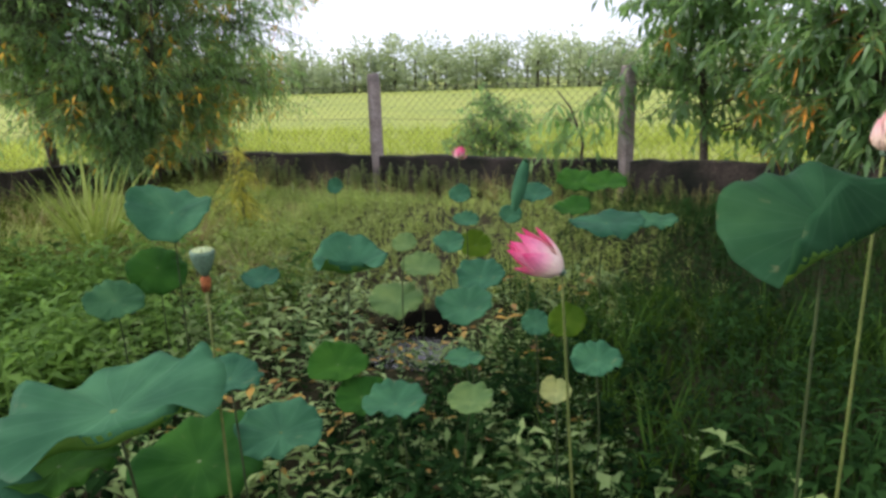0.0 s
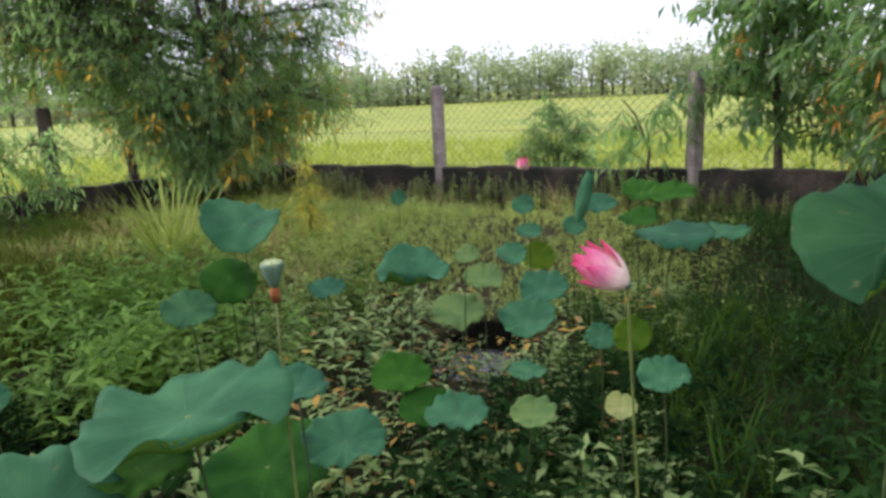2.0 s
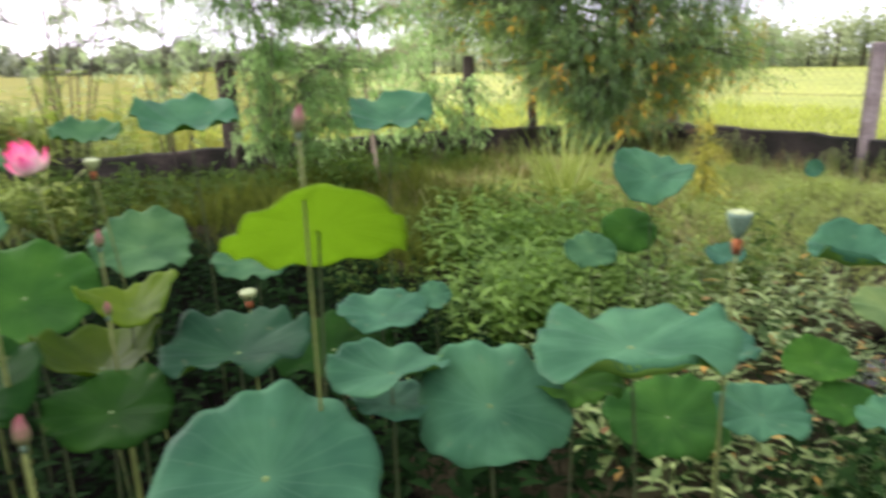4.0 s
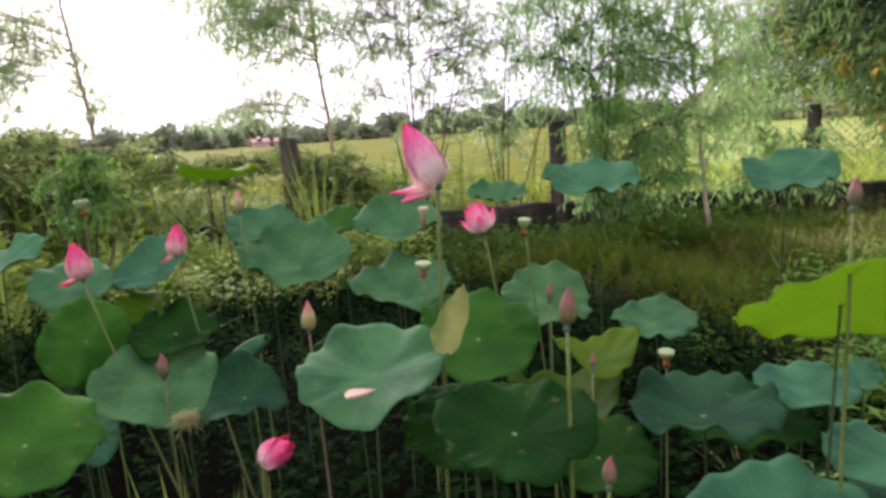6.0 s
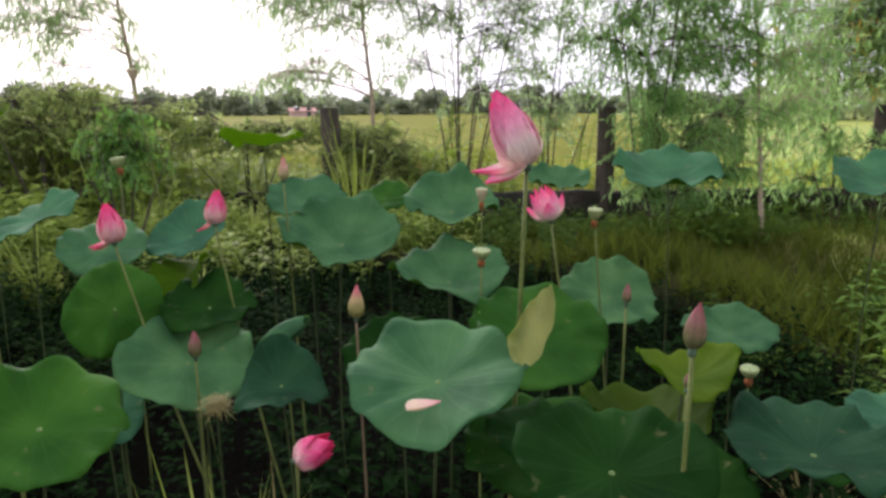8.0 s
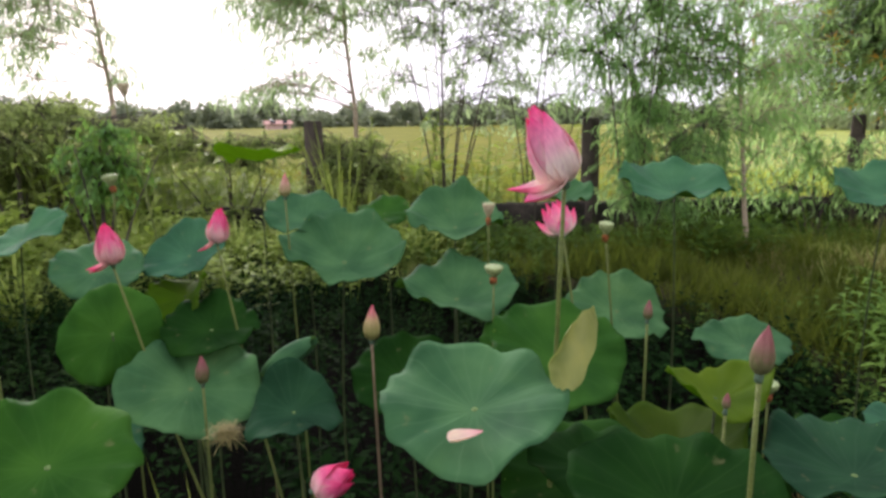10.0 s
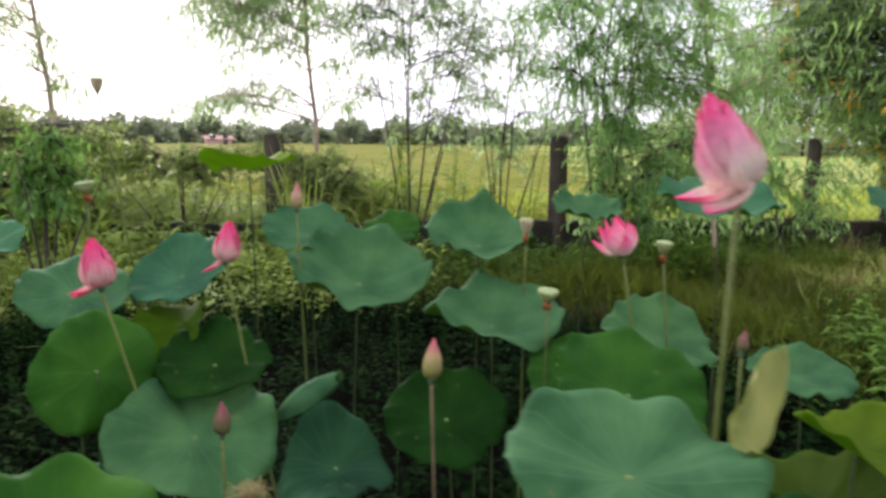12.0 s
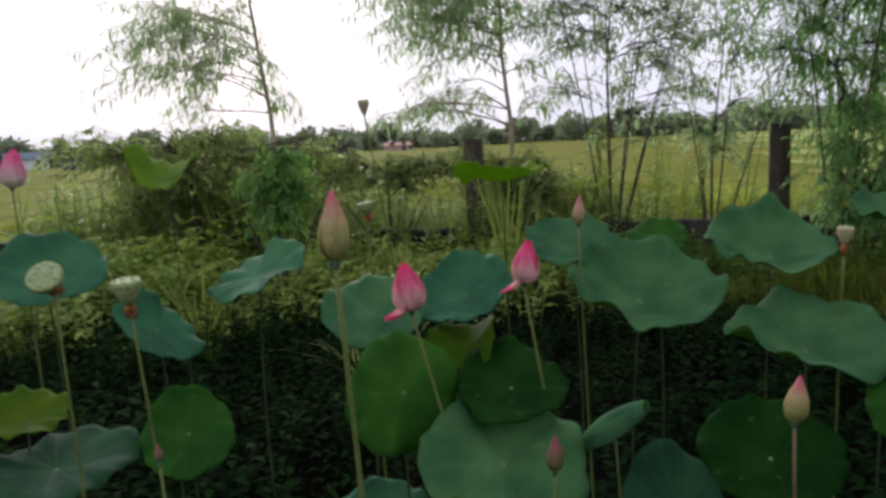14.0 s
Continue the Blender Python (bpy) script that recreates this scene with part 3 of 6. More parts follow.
def lotus_leaf(x, y, z, r, tilt=10, toward=0, cup=0.15, wave=0.05, fold=0.0, spin=0, skin="blue", seed=0, lean=(0.0, 0.0), stalk=True, squeeze=1.0, waves=6, bent=None, under=None):
    """A round lotus leaf. tilt: degrees by which it faces toward that compass angle; cup: how far the rim rises; fold: how far two sides fold up;
    bent=(turn, from, angle): a flap of the blade bent over along a chord."""
    rnd = dice(seed * 7 + 3)
    rings, seg = 10, 76
    ph = [rnd.uniform(0, 6.28) for _ in range(5)]
    drift = [rnd.uniform(0, 6.28) for _ in range(6)]
    sag, crimp = rnd.uniform(0.02, 0.10), rnd.uniform(0.55, 1.3)
    pts = []
    for j in range(rings + 1):
        q = j / rings
        for k in range(seg):
            w = 2 * math.pi * k / seg
            edge = 1 + 0.045 * math.sin(2 * w + ph[0]) + 0.03 * math.sin(3 * w + ph[1]) + 0.018 * math.sin(5 * w + drift[0]) + 0.017 * crimp * math.sin(9 * w + ph[4] + math.sin(2 * w + drift[1])) + 0.012 * math.sin(17 * w + ph[3] + math.sin(3 * w)) - 0.07 * max(0.0, math.cos(w - ph[2])) ** 60
            rr = r * q * edge
            h = r * (cup * q ** 1.6 - 0.05 * (1 - q) ** 2)
            # broad lobes, then a rim that ripples up and down in an uneven rhythm and rolls over
            h += r * wave * q ** 2.2 * (0.9 * math.sin(3 * w + drift[2]) + 0.8 * math.sin(waves * w + ph[2] + 0.8 * math.sin(w + drift[3])) + 0.4 * math.sin((waves + 4) * w + ph[3]))
            h += r * 0.048 * crimp * q ** 5 * math.sin(11 * w + ph[1] + 1.8 * math.sin(2 * w + drift[4]))
            h -= r * sag * max(0.0, q - 0.7) ** 2 * 7 * (1 + math.sin(2 * w + drift[5]))
            h += r * fold * q ** 1.5 * math.cos(2 * (w - radians(spin)))
            h += r * 0.010 * q * abs(math.sin(10 * w)) + r * 0.05 * q * q * math.sin(2 * w + ph[4])
            pull = 1 - 0.35 * max(0.0, cup) * q * q
            p = Vector((rr * math.cos(w) * pull * squeeze, rr * math.sin(w) * pull, h))
            if bent:
                turn, start, angle = radians(bent[0]), bent[1] * r, radians(bent[2])
                ax = Vector((math.cos(turn), math.sin(turn), 0))
                u = p.dot(ax)
                if u > start:
                    over = u - start
                    bow = 0.10 * r
                    a2 = min(angle, over / bow)
                    rest = max(0.0, over - bow * angle)
                    p = p - ax * over + ax * (bow * math.sin(a2) + rest * math.cos(angle)) + Vector((0, 0, bow * (1 - math.cos(a2)) + rest * math.sin(angle)))
            pts.append(p)
    verts = pts + [p - Vector((0, 0, 0.0018)) for p in pts]
    faces, slots = [], []
    n = (rings + 1) * seg
    for j in range(rings):
        for k in range(seg):
            a, b = j * seg + k, j * seg + (k + 1) % seg
            c, d = b + seg, a + seg
            if j == 0:
                faces += [(a, c, d), (n + a, n + d, n + c)]
            else:
                faces += [(a, b, c, d), (n + d, n + c, n + b, n + a)]
            slots += [0, 1]
    for k in range(seg):
        a, b = rings * seg + k, rings * seg + (k + 1) % seg
        faces.append((a, b, n + b, n + a))
        slots.append(0)
    skin_m, word = LOOKS[skin]
    size = "broad" if r > 0.2 else ("medium-sized" if r > 0.12 else "small")
    form = "deeply cupped" if cup > 0.33 else ("folded" if abs(fold) > 0.25 or bent else ("drooping" if cup < -0.05 else "wavy-edged"))
    tall = "on a tall stalk" if z > 1.0 else ("among pond weeds" if z > 0.55 else "low over dark water")
    ob = thing("lotus_leaf", (x, y, z), f"{size} {form} {word} lotus leaf {tall}", "lotus leaf", "lotus leaves")
    turn = Matrix.Rotation(radians(toward), 4, "Z") @ Matrix.Rotation(radians(tilt), 4, "Y") @ Matrix.Rotation(radians(-toward), 4, "Z")
    under_m = LOOKS[under][0] if under else {"young": M_YOUNG, "dry": M_DRY, "olive": M_OLIVE, "lime": M_LIME}.get(skin, M_UNDER)
    blade = mesh_object("blade", verts, faces, [skin_m, under_m], ob, slots)
    blade.matrix_basis = turn
    navel = Soup()
    navel.add([(0.007 * r / 0.2 * math.cos(a * 0.785), 0.007 * r / 0.2 * math.sin(a * 0.785), -0.05 * r + 0.0015) for a in range(8)] + [(0, 0, -0.05 * r + 0.004)],
              [(a, (a + 1) % 8, 8) for a in range(8)])
    nv = navel.make("navel", [M_NAVEL], ob, label="pale round navel of the leaf")
    nv.matrix_basis = turn
    if stalk:
        low = height_at(x + lean[0], y + lean[1]) - 0.03 - z
        pts2 = stalk_points((0, 0, -0.05 * r - 0.002), (lean[0], lean[1], low), (rnd.uniform(-0.03, 0.03), rnd.uniform(-0.03, 0.03)))
        stalk_mesh(pts2, 0.004 + 0.006 * r, M_STALKD, ob, seed)
    return ob


def folded_flap(leaf, place, width, tall, toward, lean, material, label):
    """A part of a leaf's rim folded up so that its underside shows."""
    v, f = [], []
    nu, nv = 14, 12
    for i in range(nu + 1):
        u = i / nu
        half = width / 2 * (0.10 + 0.90 * math.sin(math.pi * min(1.0, 0.06 + 0.80 * u ** 0.8)) ** 0.75)
        for k in range(nv + 1):
            q = 2 * k / nv - 1
            ragged = 1 + 0.07 * math.sin(9 * u + 2 * q) + 0.04 * math.sin(17 * u)
            v.append(Vector((0.22 * width * q * q * u + 0.06 * width * math.sin(5 * u + 2 * q), half * q * ragged + width * 0.38 * (u - 0.4), tall * u * (1 + 0.16 * q) + 0.02 * tall * math.sin(6 * q))))
    n = len(v)
    v += [p - Vector((0.002, 0, 0)) for p in v]
    for i in range(nu):
        for k in range(nv):
            a = i * (nv + 1) + k
            f += [(a, a + 1, a + nv + 2, a + nv + 1), (n + a + nv + 1, n + a + nv + 2, n + a + 1, n + a)]
    ob = mesh_object("folded_rim", v, f, [material], leaf, label=label)
    ob.matrix_basis = Matrix.Translation(Vector(place) - leaf.location) @ Matrix.Rotation(radians(toward), 4, "Z") @ Matrix.Rotation(radians(lean), 4, "Y")
    return ob


def petal_mesh(name, length, width, cup, curl, material):
    """A boat-shaped petal that grows up local z and bows out along local y."""
    nu, nv = 9, 6
    pts = []
    for i in range(nu + 1):
        u = i / nu
        w = width * max(0.01, math.sin(math.pi * min(1.0, 0.12 + 0.88 * u ** 0.72))) ** 0.85
        w = max(w, 0.12 * width * (1 - u))
        out = cup * length * math.sin(math.pi * u ** 0.75 * 0.95) + curl * length * u * u
        for k in range(nv + 1):
            v = 2 * k / nv - 1
            pts.append(Vector((w / 2 * v, out - 0.35 * w * v * v * (1 - 0.4 * u), length * u)))
    n = len(pts)
    verts = pts + [p + Vector((0, 0.0012, 0)) for p in pts]
    faces = []
    for i in range(nu):
        for k in range(nv):
            a = i * (nv + 1) + k
            faces += [(a, a + 1, a + nv + 2, a + nv + 1), (n + a + nv + 1, n + a + nv + 2, n + a + 1, n + a)]
    me = bpy.data.meshes.new(name)
    me.from_pydata([tuple(v) for v in verts], [], faces)
    me.materials.append(material)
    me.polygons.foreach_set("use_smooth", [True] * len(me.polygons))
    return me


def axis_matrix(tilt, toward, spin=0):
    return Matrix.Rotation(radians(toward), 4, "Z") @ Matrix.Rotation(radians(tilt), 4, "Y") @ Matrix.Rotation(radians(spin), 4, "Z")


def lotus_flower(x, y, z, size, tilt, toward, rings, material, label, foot=(0.0, 0.0), bow=(0.0, 0.0), drooping=(), droop_size=0.72, core=False, thick=0.006, stalk_m=None, seed=0, category="lotus flower", spin=0, bowl=1.0):
    """rings: (count, opening in degrees, length factor, width factor). z is the flower's foot; drooping: (compass angle, opening)."""
    rnd = dice(seed + 400)
    ob = thing("lotus_flower" if category == "lotus flower" else "lotus_bud", (x, y, z), label, category, category + "s")
    base = axis_matrix(tilt, toward, spin)
    for j, (count, opening, lf, wf) in enumerate(rings):
        me = petal_mesh("petal", size * lf, size * wf, ((0.13 if opening < 12 else 0.16) + 0.05 * j) * bowl, 0.05 if opening > 35 else -0.03, material)
        for k in range(count):
            ob2 = new("petal", me)
            ob2.parent = ob
            w = 360 * (k + 0.5 * j) / count + rnd.uniform(-8, 8)
            o = opening + rnd.uniform(-5, 5) * (1 if opening > 8 else 0.3)
            ob2.matrix_basis = base @ Matrix.Rotation(radians(w), 4, "Z") @ Matrix.Translation((0, size * 0.05, 0)) @ Matrix.Rotation(radians(-o), 4, "X")
    if drooping:
        me = petal_mesh("petal", size * droop_size, size * droop_size * 0.62, 0.2, 0.05, material)
        for w, o in drooping:
            ob2 = new("petal", me)
            ob2.parent = ob
            ob2.matrix_basis = Matrix.Rotation(radians(w - 90), 4, "Z") @ Matrix.Translation((0, size * 0.05, 0.01)) @ Matrix.Rotation(radians(-o), 4, "X")
    cone = Soup()
    cone.tube([(0, 0, -0.012), (0, 0, 0.004), (0, 0, size * 0.1)], [thick, size * 0.09, size * 0.05], 10)
    c = cone.make("receptacle", [M_POD], ob)
    c.matrix_basis = base
    if core:
        s = Soup()
        for k in range(40):
            w = rnd.uniform(0, 6.28)
            q = rnd.uniform(0.09, 0.16) * size
            s.tube([(q * 0.6 * math.cos(w), q * 0.6 * math.sin(w), 0.01), (q * 1.5 * math.cos(w), q * 1.5 * math.sin(w), size * 0.33)], [0.0012, 0.0018], 3)
        st = s.make("stamen_ring", [M_YELLOW], ob, label="ring of yellow stamens")
        st.matrix_basis = base
    low = height_at(x + foot[0], y + foot[1]) - 0.03 - z
    stalk_mesh(stalk_points((0, 0, -0.008), (foot[0], foot[1], low), bow, 11), thick, stalk_m or M_STALK, ob, seed)
    return ob


BUD = [(3, -2, 1.0, 0.40), (4, -1, 0.90, 0.44), (3, 1, 0.70, 0.43)]


def lotus_bud(x, y, z, size, tilt=4, toward=0, material=None, label="", foot=(0, 0), bow=(0, 0), thick=0.0055, stalk_m=None, seed=0, spin=0):
    return lotus_flower(x, y, z, size, tilt, toward, BUD, material or M_PETALP, label, foot, bow, (), 0.6, False, thick, stalk_m, seed, "lotus bud", spin)


def seed_pod(x, y, z, width, height, tilt, toward, label, foot=(0, 0), bow=(0, 0), ring=True, thick=0.005, seed=0, stalk_m=None, material=None):
    """A shower-head lotus pod on its stalk with withered stamens below."""
    ob = thing("lotus_seed_pod", (x, y, z), label, "seed pod", "lotus seed pods")
    base = axis_matrix(tilt, toward)
    w = width / 2
    s = Soup()
    s.tube([(0, 0, 0), (0, 0, height * 0.15), (0, 0, height * 0.5), (0, 0, height * 0.88), (0, 0, height), (0, 0, height * 1.02)],
           [thick, w * 0.42, w * 0.8, w, w * 0.97, w * 0.85], 16)
    s.make("cone", [material or M_POD], ob).matrix_basis = base
    f = Soup()
    f.add([(w * 0.86 * math.cos(a * 0.3927), w * 0.86 * math.sin(a * 0.3927), height * 1.025) for a in range(16)] + [(0, 0, height * 1.06)], [(a, (a + 1) % 16, 16) for a in range(16)])
    f.make("face", [M_PODTOP], ob, label="flat pale face of the pod").matrix_basis = base
    for k in range(9):
        q = 0 if k == 0 else w * (0.4 if k < 4 else 0.66)
        a = k * 2.1 if k < 4 else k * 1.26
        g = Soup()
        rr = w * 0.11
        g.tube([(q * math.cos(a), q * math.sin(a), height * 1.02), (q * math.cos(a), q * math.sin(a), height * 1.06), (q * math.cos(a), q * math.sin(a), height * 1.09)], [rr, rr, rr * 0.4], 6)
        g.make("seed", [M_SEED], ob).matrix_basis = base
    if ring:
        rnd = dice(seed + 70)
        g = Soup()
        for k in range(46):
            a = rnd.uniform(0, 6.28)
            l = rnd.uniform(0.4, 1.0) * min(height, 0.045) * 0.75
            g.tube([(thick * math.cos(a), thick * math.sin(a), 0.0), (w * 0.36 * math.cos(a), w * 0.36 * math.sin(a), -l * 0.35), (w * 0.3 * math.cos(a), w * 0.3 * math.sin(a), -l)], [0.0015, 0.002, 0.0012], 4)
        g.make("stamen_collar", [M_STAMEN], ob, label="withered orange-brown collar of stamens").matrix_basis = base
    low = height_at(x + foot[0], y + foot[1]) - 0.03 - z
    stalk_mesh(stalk_points((0, 0, 0), (foot[0], foot[1], low), bow, 11), thick, stalk_m or M_STALK, ob, seed)
    return ob


def rolled_leaf(x, y, z, length, width, tilt, toward, skin, label, seed=0):
    """A young leaf still rolled into a scroll."""
    ob = thing("lotus_leaf", (x, y, z), label, "lotus leaf", "rolled lotus leaves")
    v, f = [], []
    nu, nv = 10, 22
    for i in range(nu + 1):
        u = i / nu
        swell = math.sin(math.pi * (0.08 + 0.84 * u)) ** 0.6
        for k in range(nv + 1):
            a = 3.6 * math.pi * k / nv
            r = width / 2 * swell * (0.45 + 0.55 * k / nv)
            v.append((r * math.cos(a), r * math.sin(a), length * (u - 0.5) + 0.01 * math.sin(a)))
    for i in range(nu):
        for k in range(nv):
            a = i * (nv + 1) + k
            f.append((a, a + 1, a + nv + 2, a + nv + 1))
    b = mesh_object("scroll", v, f, [LOOKS[skin][0]], ob)
    b.matrix_basis = axis_matrix(tilt, toward)
    low = height_at(x, y) - 0.03 - z
    stalk_mesh(stalk_points((0, 0, -0.01), (0.03, 0.02, low), (0.02, 0.01)), 0.005, M_STALK, ob, seed)
    return ob


# ---------------------------------------------------------------- trees and shrubs
def tree(name, foot, trunk, blobs, leaf, bark, label, category="tree", girth=0.06, twigs=1.0, blossom=0, blossom_m=None, seed=0, group="", stems=1, sway=0.25):
    """trunk: places the trunk passes; blobs: (place, radii, leaf count); leaf: (material, length, width, droop)."""
    rnd = dice(seed)
    ob = thing(name, foot, label, category, group)
    o = Vector(foot)
    path = [Vector((0, 0, -0.1))] + [Vector(p) - o for p in trunk]
    fine = []
    for a, b in zip(path, path[1:]):
        for q in range(4):
            fine.append(a.lerp(b, q / 4) + Vector((rnd.uniform(-1, 1), rnd.uniform(-1, 1), 0)) * girth * 0.35)
    fine.append(path[-1])
    s = Soup()
    n = len(fine)
    s.tube(fine, [girth * (1.15 - 0.8 * k / (n - 1)) for k in range(n)], 9)
    for j in range(stems - 1):
        w = 6.28 * j / max(1, stems - 1) + rnd.uniform(-0.4, 0.4)
        tip = path[-1] * rnd.uniform(0.75, 1.0) + Vector((math.cos(w), math.sin(w), 0)) * sway * path[-1].length * rnd.uniform(0.6, 1.2)
        pts = [Vector((0.06 * math.cos(w), 0.06 * math.sin(w), -0.1)).lerp(tip, q / 6) + Vector((math.cos(w), math.sin(w), 0)) * (-0.06 * math.sin(math.pi * q / 6)) for q in range(7)]
        own = Soup()
        own.tube(pts, [girth * (0.9 - 0.7 * q / 6) for q in range(7)], 6)
        own.make("stem", [bark], ob)
    s.make("trunk", [bark], ob)
    limbs, crown, flowers = Soup(), Soup(), Soup()
    mat, length, width, droop = leaf
    for place, radii, count in blobs:
        c = Vector(place) - o
        root = min(fine[n // 4:], key=lambda p: (p - c).length + 0.8 * max(0.0, p.z - c.z + 0.2))
        mid = root.lerp(c, 0.55) + Vector((rnd.uniform(-0.12, 0.12), rnd.uniform(-0.12, 0.12), rnd.uniform(-0.02, 0.24))) * (c - root).length
        limb = [root, root.lerp(mid, 0.5) + Vector((0, 0, 0.02)), mid, c]
        limbs.tube(limb, [girth * 0.34, girth * 0.27, girth * 0.2, girth * 0.08], 6)
        sprays = max(3, int(count / 13 * twigs))
        for _ in range(sprays):
            while True:
                d = Vector((rnd.uniform(-1, 1), rnd.uniform(-1, 1), rnd.uniform(-1, 1)))
                if d.length <= 1:
                    break
            d = d * (0.55 + 0.45 * d.length)
            end = c + Vector((d.x * radii[0], d.y * radii[0], d.z * radii[1]))
            start = limb[2].lerp(c, rnd.random()) if rnd.random() < 0.7 else limb[1].lerp(limb[2], rnd.random())
            way = (end - start)
            tail = end + Vector((way.x, way.y, -abs(way.z) * 0.3 - droop * 0.4)).normalized() * length * 1.6
            limbs.tube([start, start.lerp(end, 0.5) + Vector((0, 0, 0.06)), end, tail], [0.0055, 0.004, 0.003, 0.002], 3)
            for q in range(13):
                p = (start.lerp(end, 0.45)).lerp(end, q / 6) if q < 6 else end.lerp(tail, (q - 6) / 6)
                out = Vector((rnd.uniform(-1, 1), rnd.uniform(-1, 1), rnd.uniform(-0.9, 0.7) - droop * 0.5)) + (tail - end).normalized() * 0.4
                g = rnd.uniform(0.65, 1.15)
                crown.blade(p, out, Vector((rnd.uniform(-0.5, 0.5), rnd.uniform(-0.5, 0.5), 1)), length * g, width * g, droop * rnd.uniform(0.2, 0.7))
            if blossom and rnd.random() < blossom:
                for q in range(14):
                    out = Vector((rnd.uniform(-1, 1), rnd.uniform(-1, 1), rnd.uniform(-0.5, 0.8)))
                    flowers.blade(tail + out * 0.03, out, Vector((0, 0, 1)), 0.20, 0.024, 0.25)
    if limbs.verts:
        limbs.make("branch_work", [bark], ob)["kind"] = "stuff"
    cr = crown.make("crown", [mat], ob)
    cr["kind"] = "stuff"
    if flowers.verts:
        flowers.make("blossom", [blossom_m or M_BLOSSOM], ob, label="sprays of yellow blossom" if blossom_m is None else "withered orange leaves")
    return ob


def stamp(name, templates, spots, material, label, category, seed):
    """Many small plants as one mesh: each spot (x, y, z, size) takes one of the template plants, turned and leaning by chance."""
    rng = np.random.RandomState(seed)
    spots = np.array(spots)
    pick = rng.randint(0, len(templates), len(spots))
    all_v, all_i, starts, totals, base, at_loop = [], [], [], [], 0, 0
    for k, tpl in enumerate(templates):
        tv = np.array([tuple(v) for v in tpl.verts])
        mine = spots[pick == k]
        n = len(mine)
        if not n:
            continue
        yaw, lx, ly = rng.uniform(0, 6.283, n), rng.normal(0, 0.14, n), rng.normal(0, 0.14, n)
        c, s_ = np.cos(yaw)[:, None], np.sin(yaw)[:, None]
        x, y, z = tv[None, :, 0], tv[None, :, 1], tv[None, :, 2]
        size = mine[:, 3:4]
        vx = (x * c - y * s_ + z * lx[:, None]) * size + mine[:, 0:1]
        vy = (x * s_ + y * c + z * ly[:, None]) * size + mine[:, 1:2]
        vz = z * size + mine[:, 2:3]
        all_v.append(np.stack([vx, vy, vz], -1).reshape(-1, 3))
        flat = np.array([i for f in tpl.faces for i in f])
        lens = np.array([len(f) for f in tpl.faces])
        all_i.append((flat[None, :] + (np.arange(n) * len(tv))[:, None] + base).reshape(-1))
        one = np.concatenate([[0], np.cumsum(lens)[:-1]])
        starts.append((one[None, :] + (np.arange(n) * len(flat))[:, None] + at_loop).reshape(-1))
        totals.append(np.tile(lens, n))
        base += n * len(tv)
        at_loop += n * len(flat)
    v, i, st, to = np.concatenate(all_v), np.concatenate(all_i), np.concatenate(starts), np.concatenate(totals)
    me = bpy.data.meshes.new(name)
    me.vertices.add(len(v))
    me.vertices.foreach_set("co", v.astype(np.float32).ravel())
    me.loops.add(len(i))
    me.loops.foreach_set("vertex_index", i.astype(np.int32))
    me.polygons.add(len(st))
    me.polygons.foreach_set("loop_start", st.astype(np.int32))
    me.polygons.foreach_set("loop_total", to.astype(np.int32))
    me.update(calc_edges=True)
    me.materials.append(material)
    return tagged(new(name, me), label, category, kind="stuff")


def weed_templates(seed, leaf, width, leaves=7, bushy=1.0):
    """Plants one unit high with a thin stem and leaves in a spiral."""
    rnd, made = dice(seed), []
    for _ in range(5):
        s = Soup()
        s.tube([(0, 0, -0.1), (0.02, 0.01, 1.0)], [0.012, 0.006], 3)
        for q in range(leaves):
            f = 0.25 + 0.75 * q / (leaves - 1)
            w = q * 2.4 + rnd.uniform(-0.5, 0.5)
            g = rnd.uniform(0.6, 1.15) * (1.1 - 0.35 * f)
            s.blade(Vector((0.02 * f, 0.01 * f, f)), Vector((math.cos(w), math.sin(w), rnd.uniform(0.0, 0.8))), Vector((0, 0, 1)), leaf * g * bushy, width * g, rnd.uniform(0.1, 0.6))
        made.append(s)
    return made


def grass_templates(seed, width, blades=6, spread=0.35):
    rnd, made = dice(seed), []
    for _ in range(5):
        s = Soup()
        for q in range(blades):
            w = rnd.uniform(0, 6.28)
            s.strip(Vector((rnd.uniform(-0.12, 0.12), rnd.uniform(-0.12, 0.12), -0.06)), Vector((math.cos(w) * spread, math.sin(w) * spread, 1)), rnd.uniform(0.6, 1.15), width, rnd.uniform(0.05, 0.55))
        made.append(s)
    return made


def flat_templates(seed, leaf, width):
    rnd, made = dice(seed), []
    for _ in range(6):
        s = Soup()
        w = rnd.uniform(0, 6.28)
        s.blade(Vector((0, 0, 0.1)), Vector((math.cos(w), math.sin(w), rnd.uniform(-0.2, 0.3))), Vector((rnd.uniform(-0.4, 0.4), rnd.uniform(-0.4, 0.4), 1)), leaf, width, 0.1)
        made.append(s)
    return made


def scatter(name, label, category, count, where, templates, tall, material, seed, lift=0.0):
    """Plants over a stretch of ground; where(rnd) gives a place or None; tall: lowest and highest."""
    rnd = dice(seed)
    spots = []
    for _ in range(count):
        p = where(rnd)
        if p is not None:
            patch = 0.75 + 0.5 * noise.noise(Vector((p[0] * 1.1, p[1] * 1.1, seed * 3.7)))
            spots.append((p[0], p[1], max(height_at(*p), WATER - 0.03) - 0.01 + rnd.uniform(0, lift), rnd.uniform(*tall) * patch))
    return stamp(name, templates, spots, material, label, category, seed)


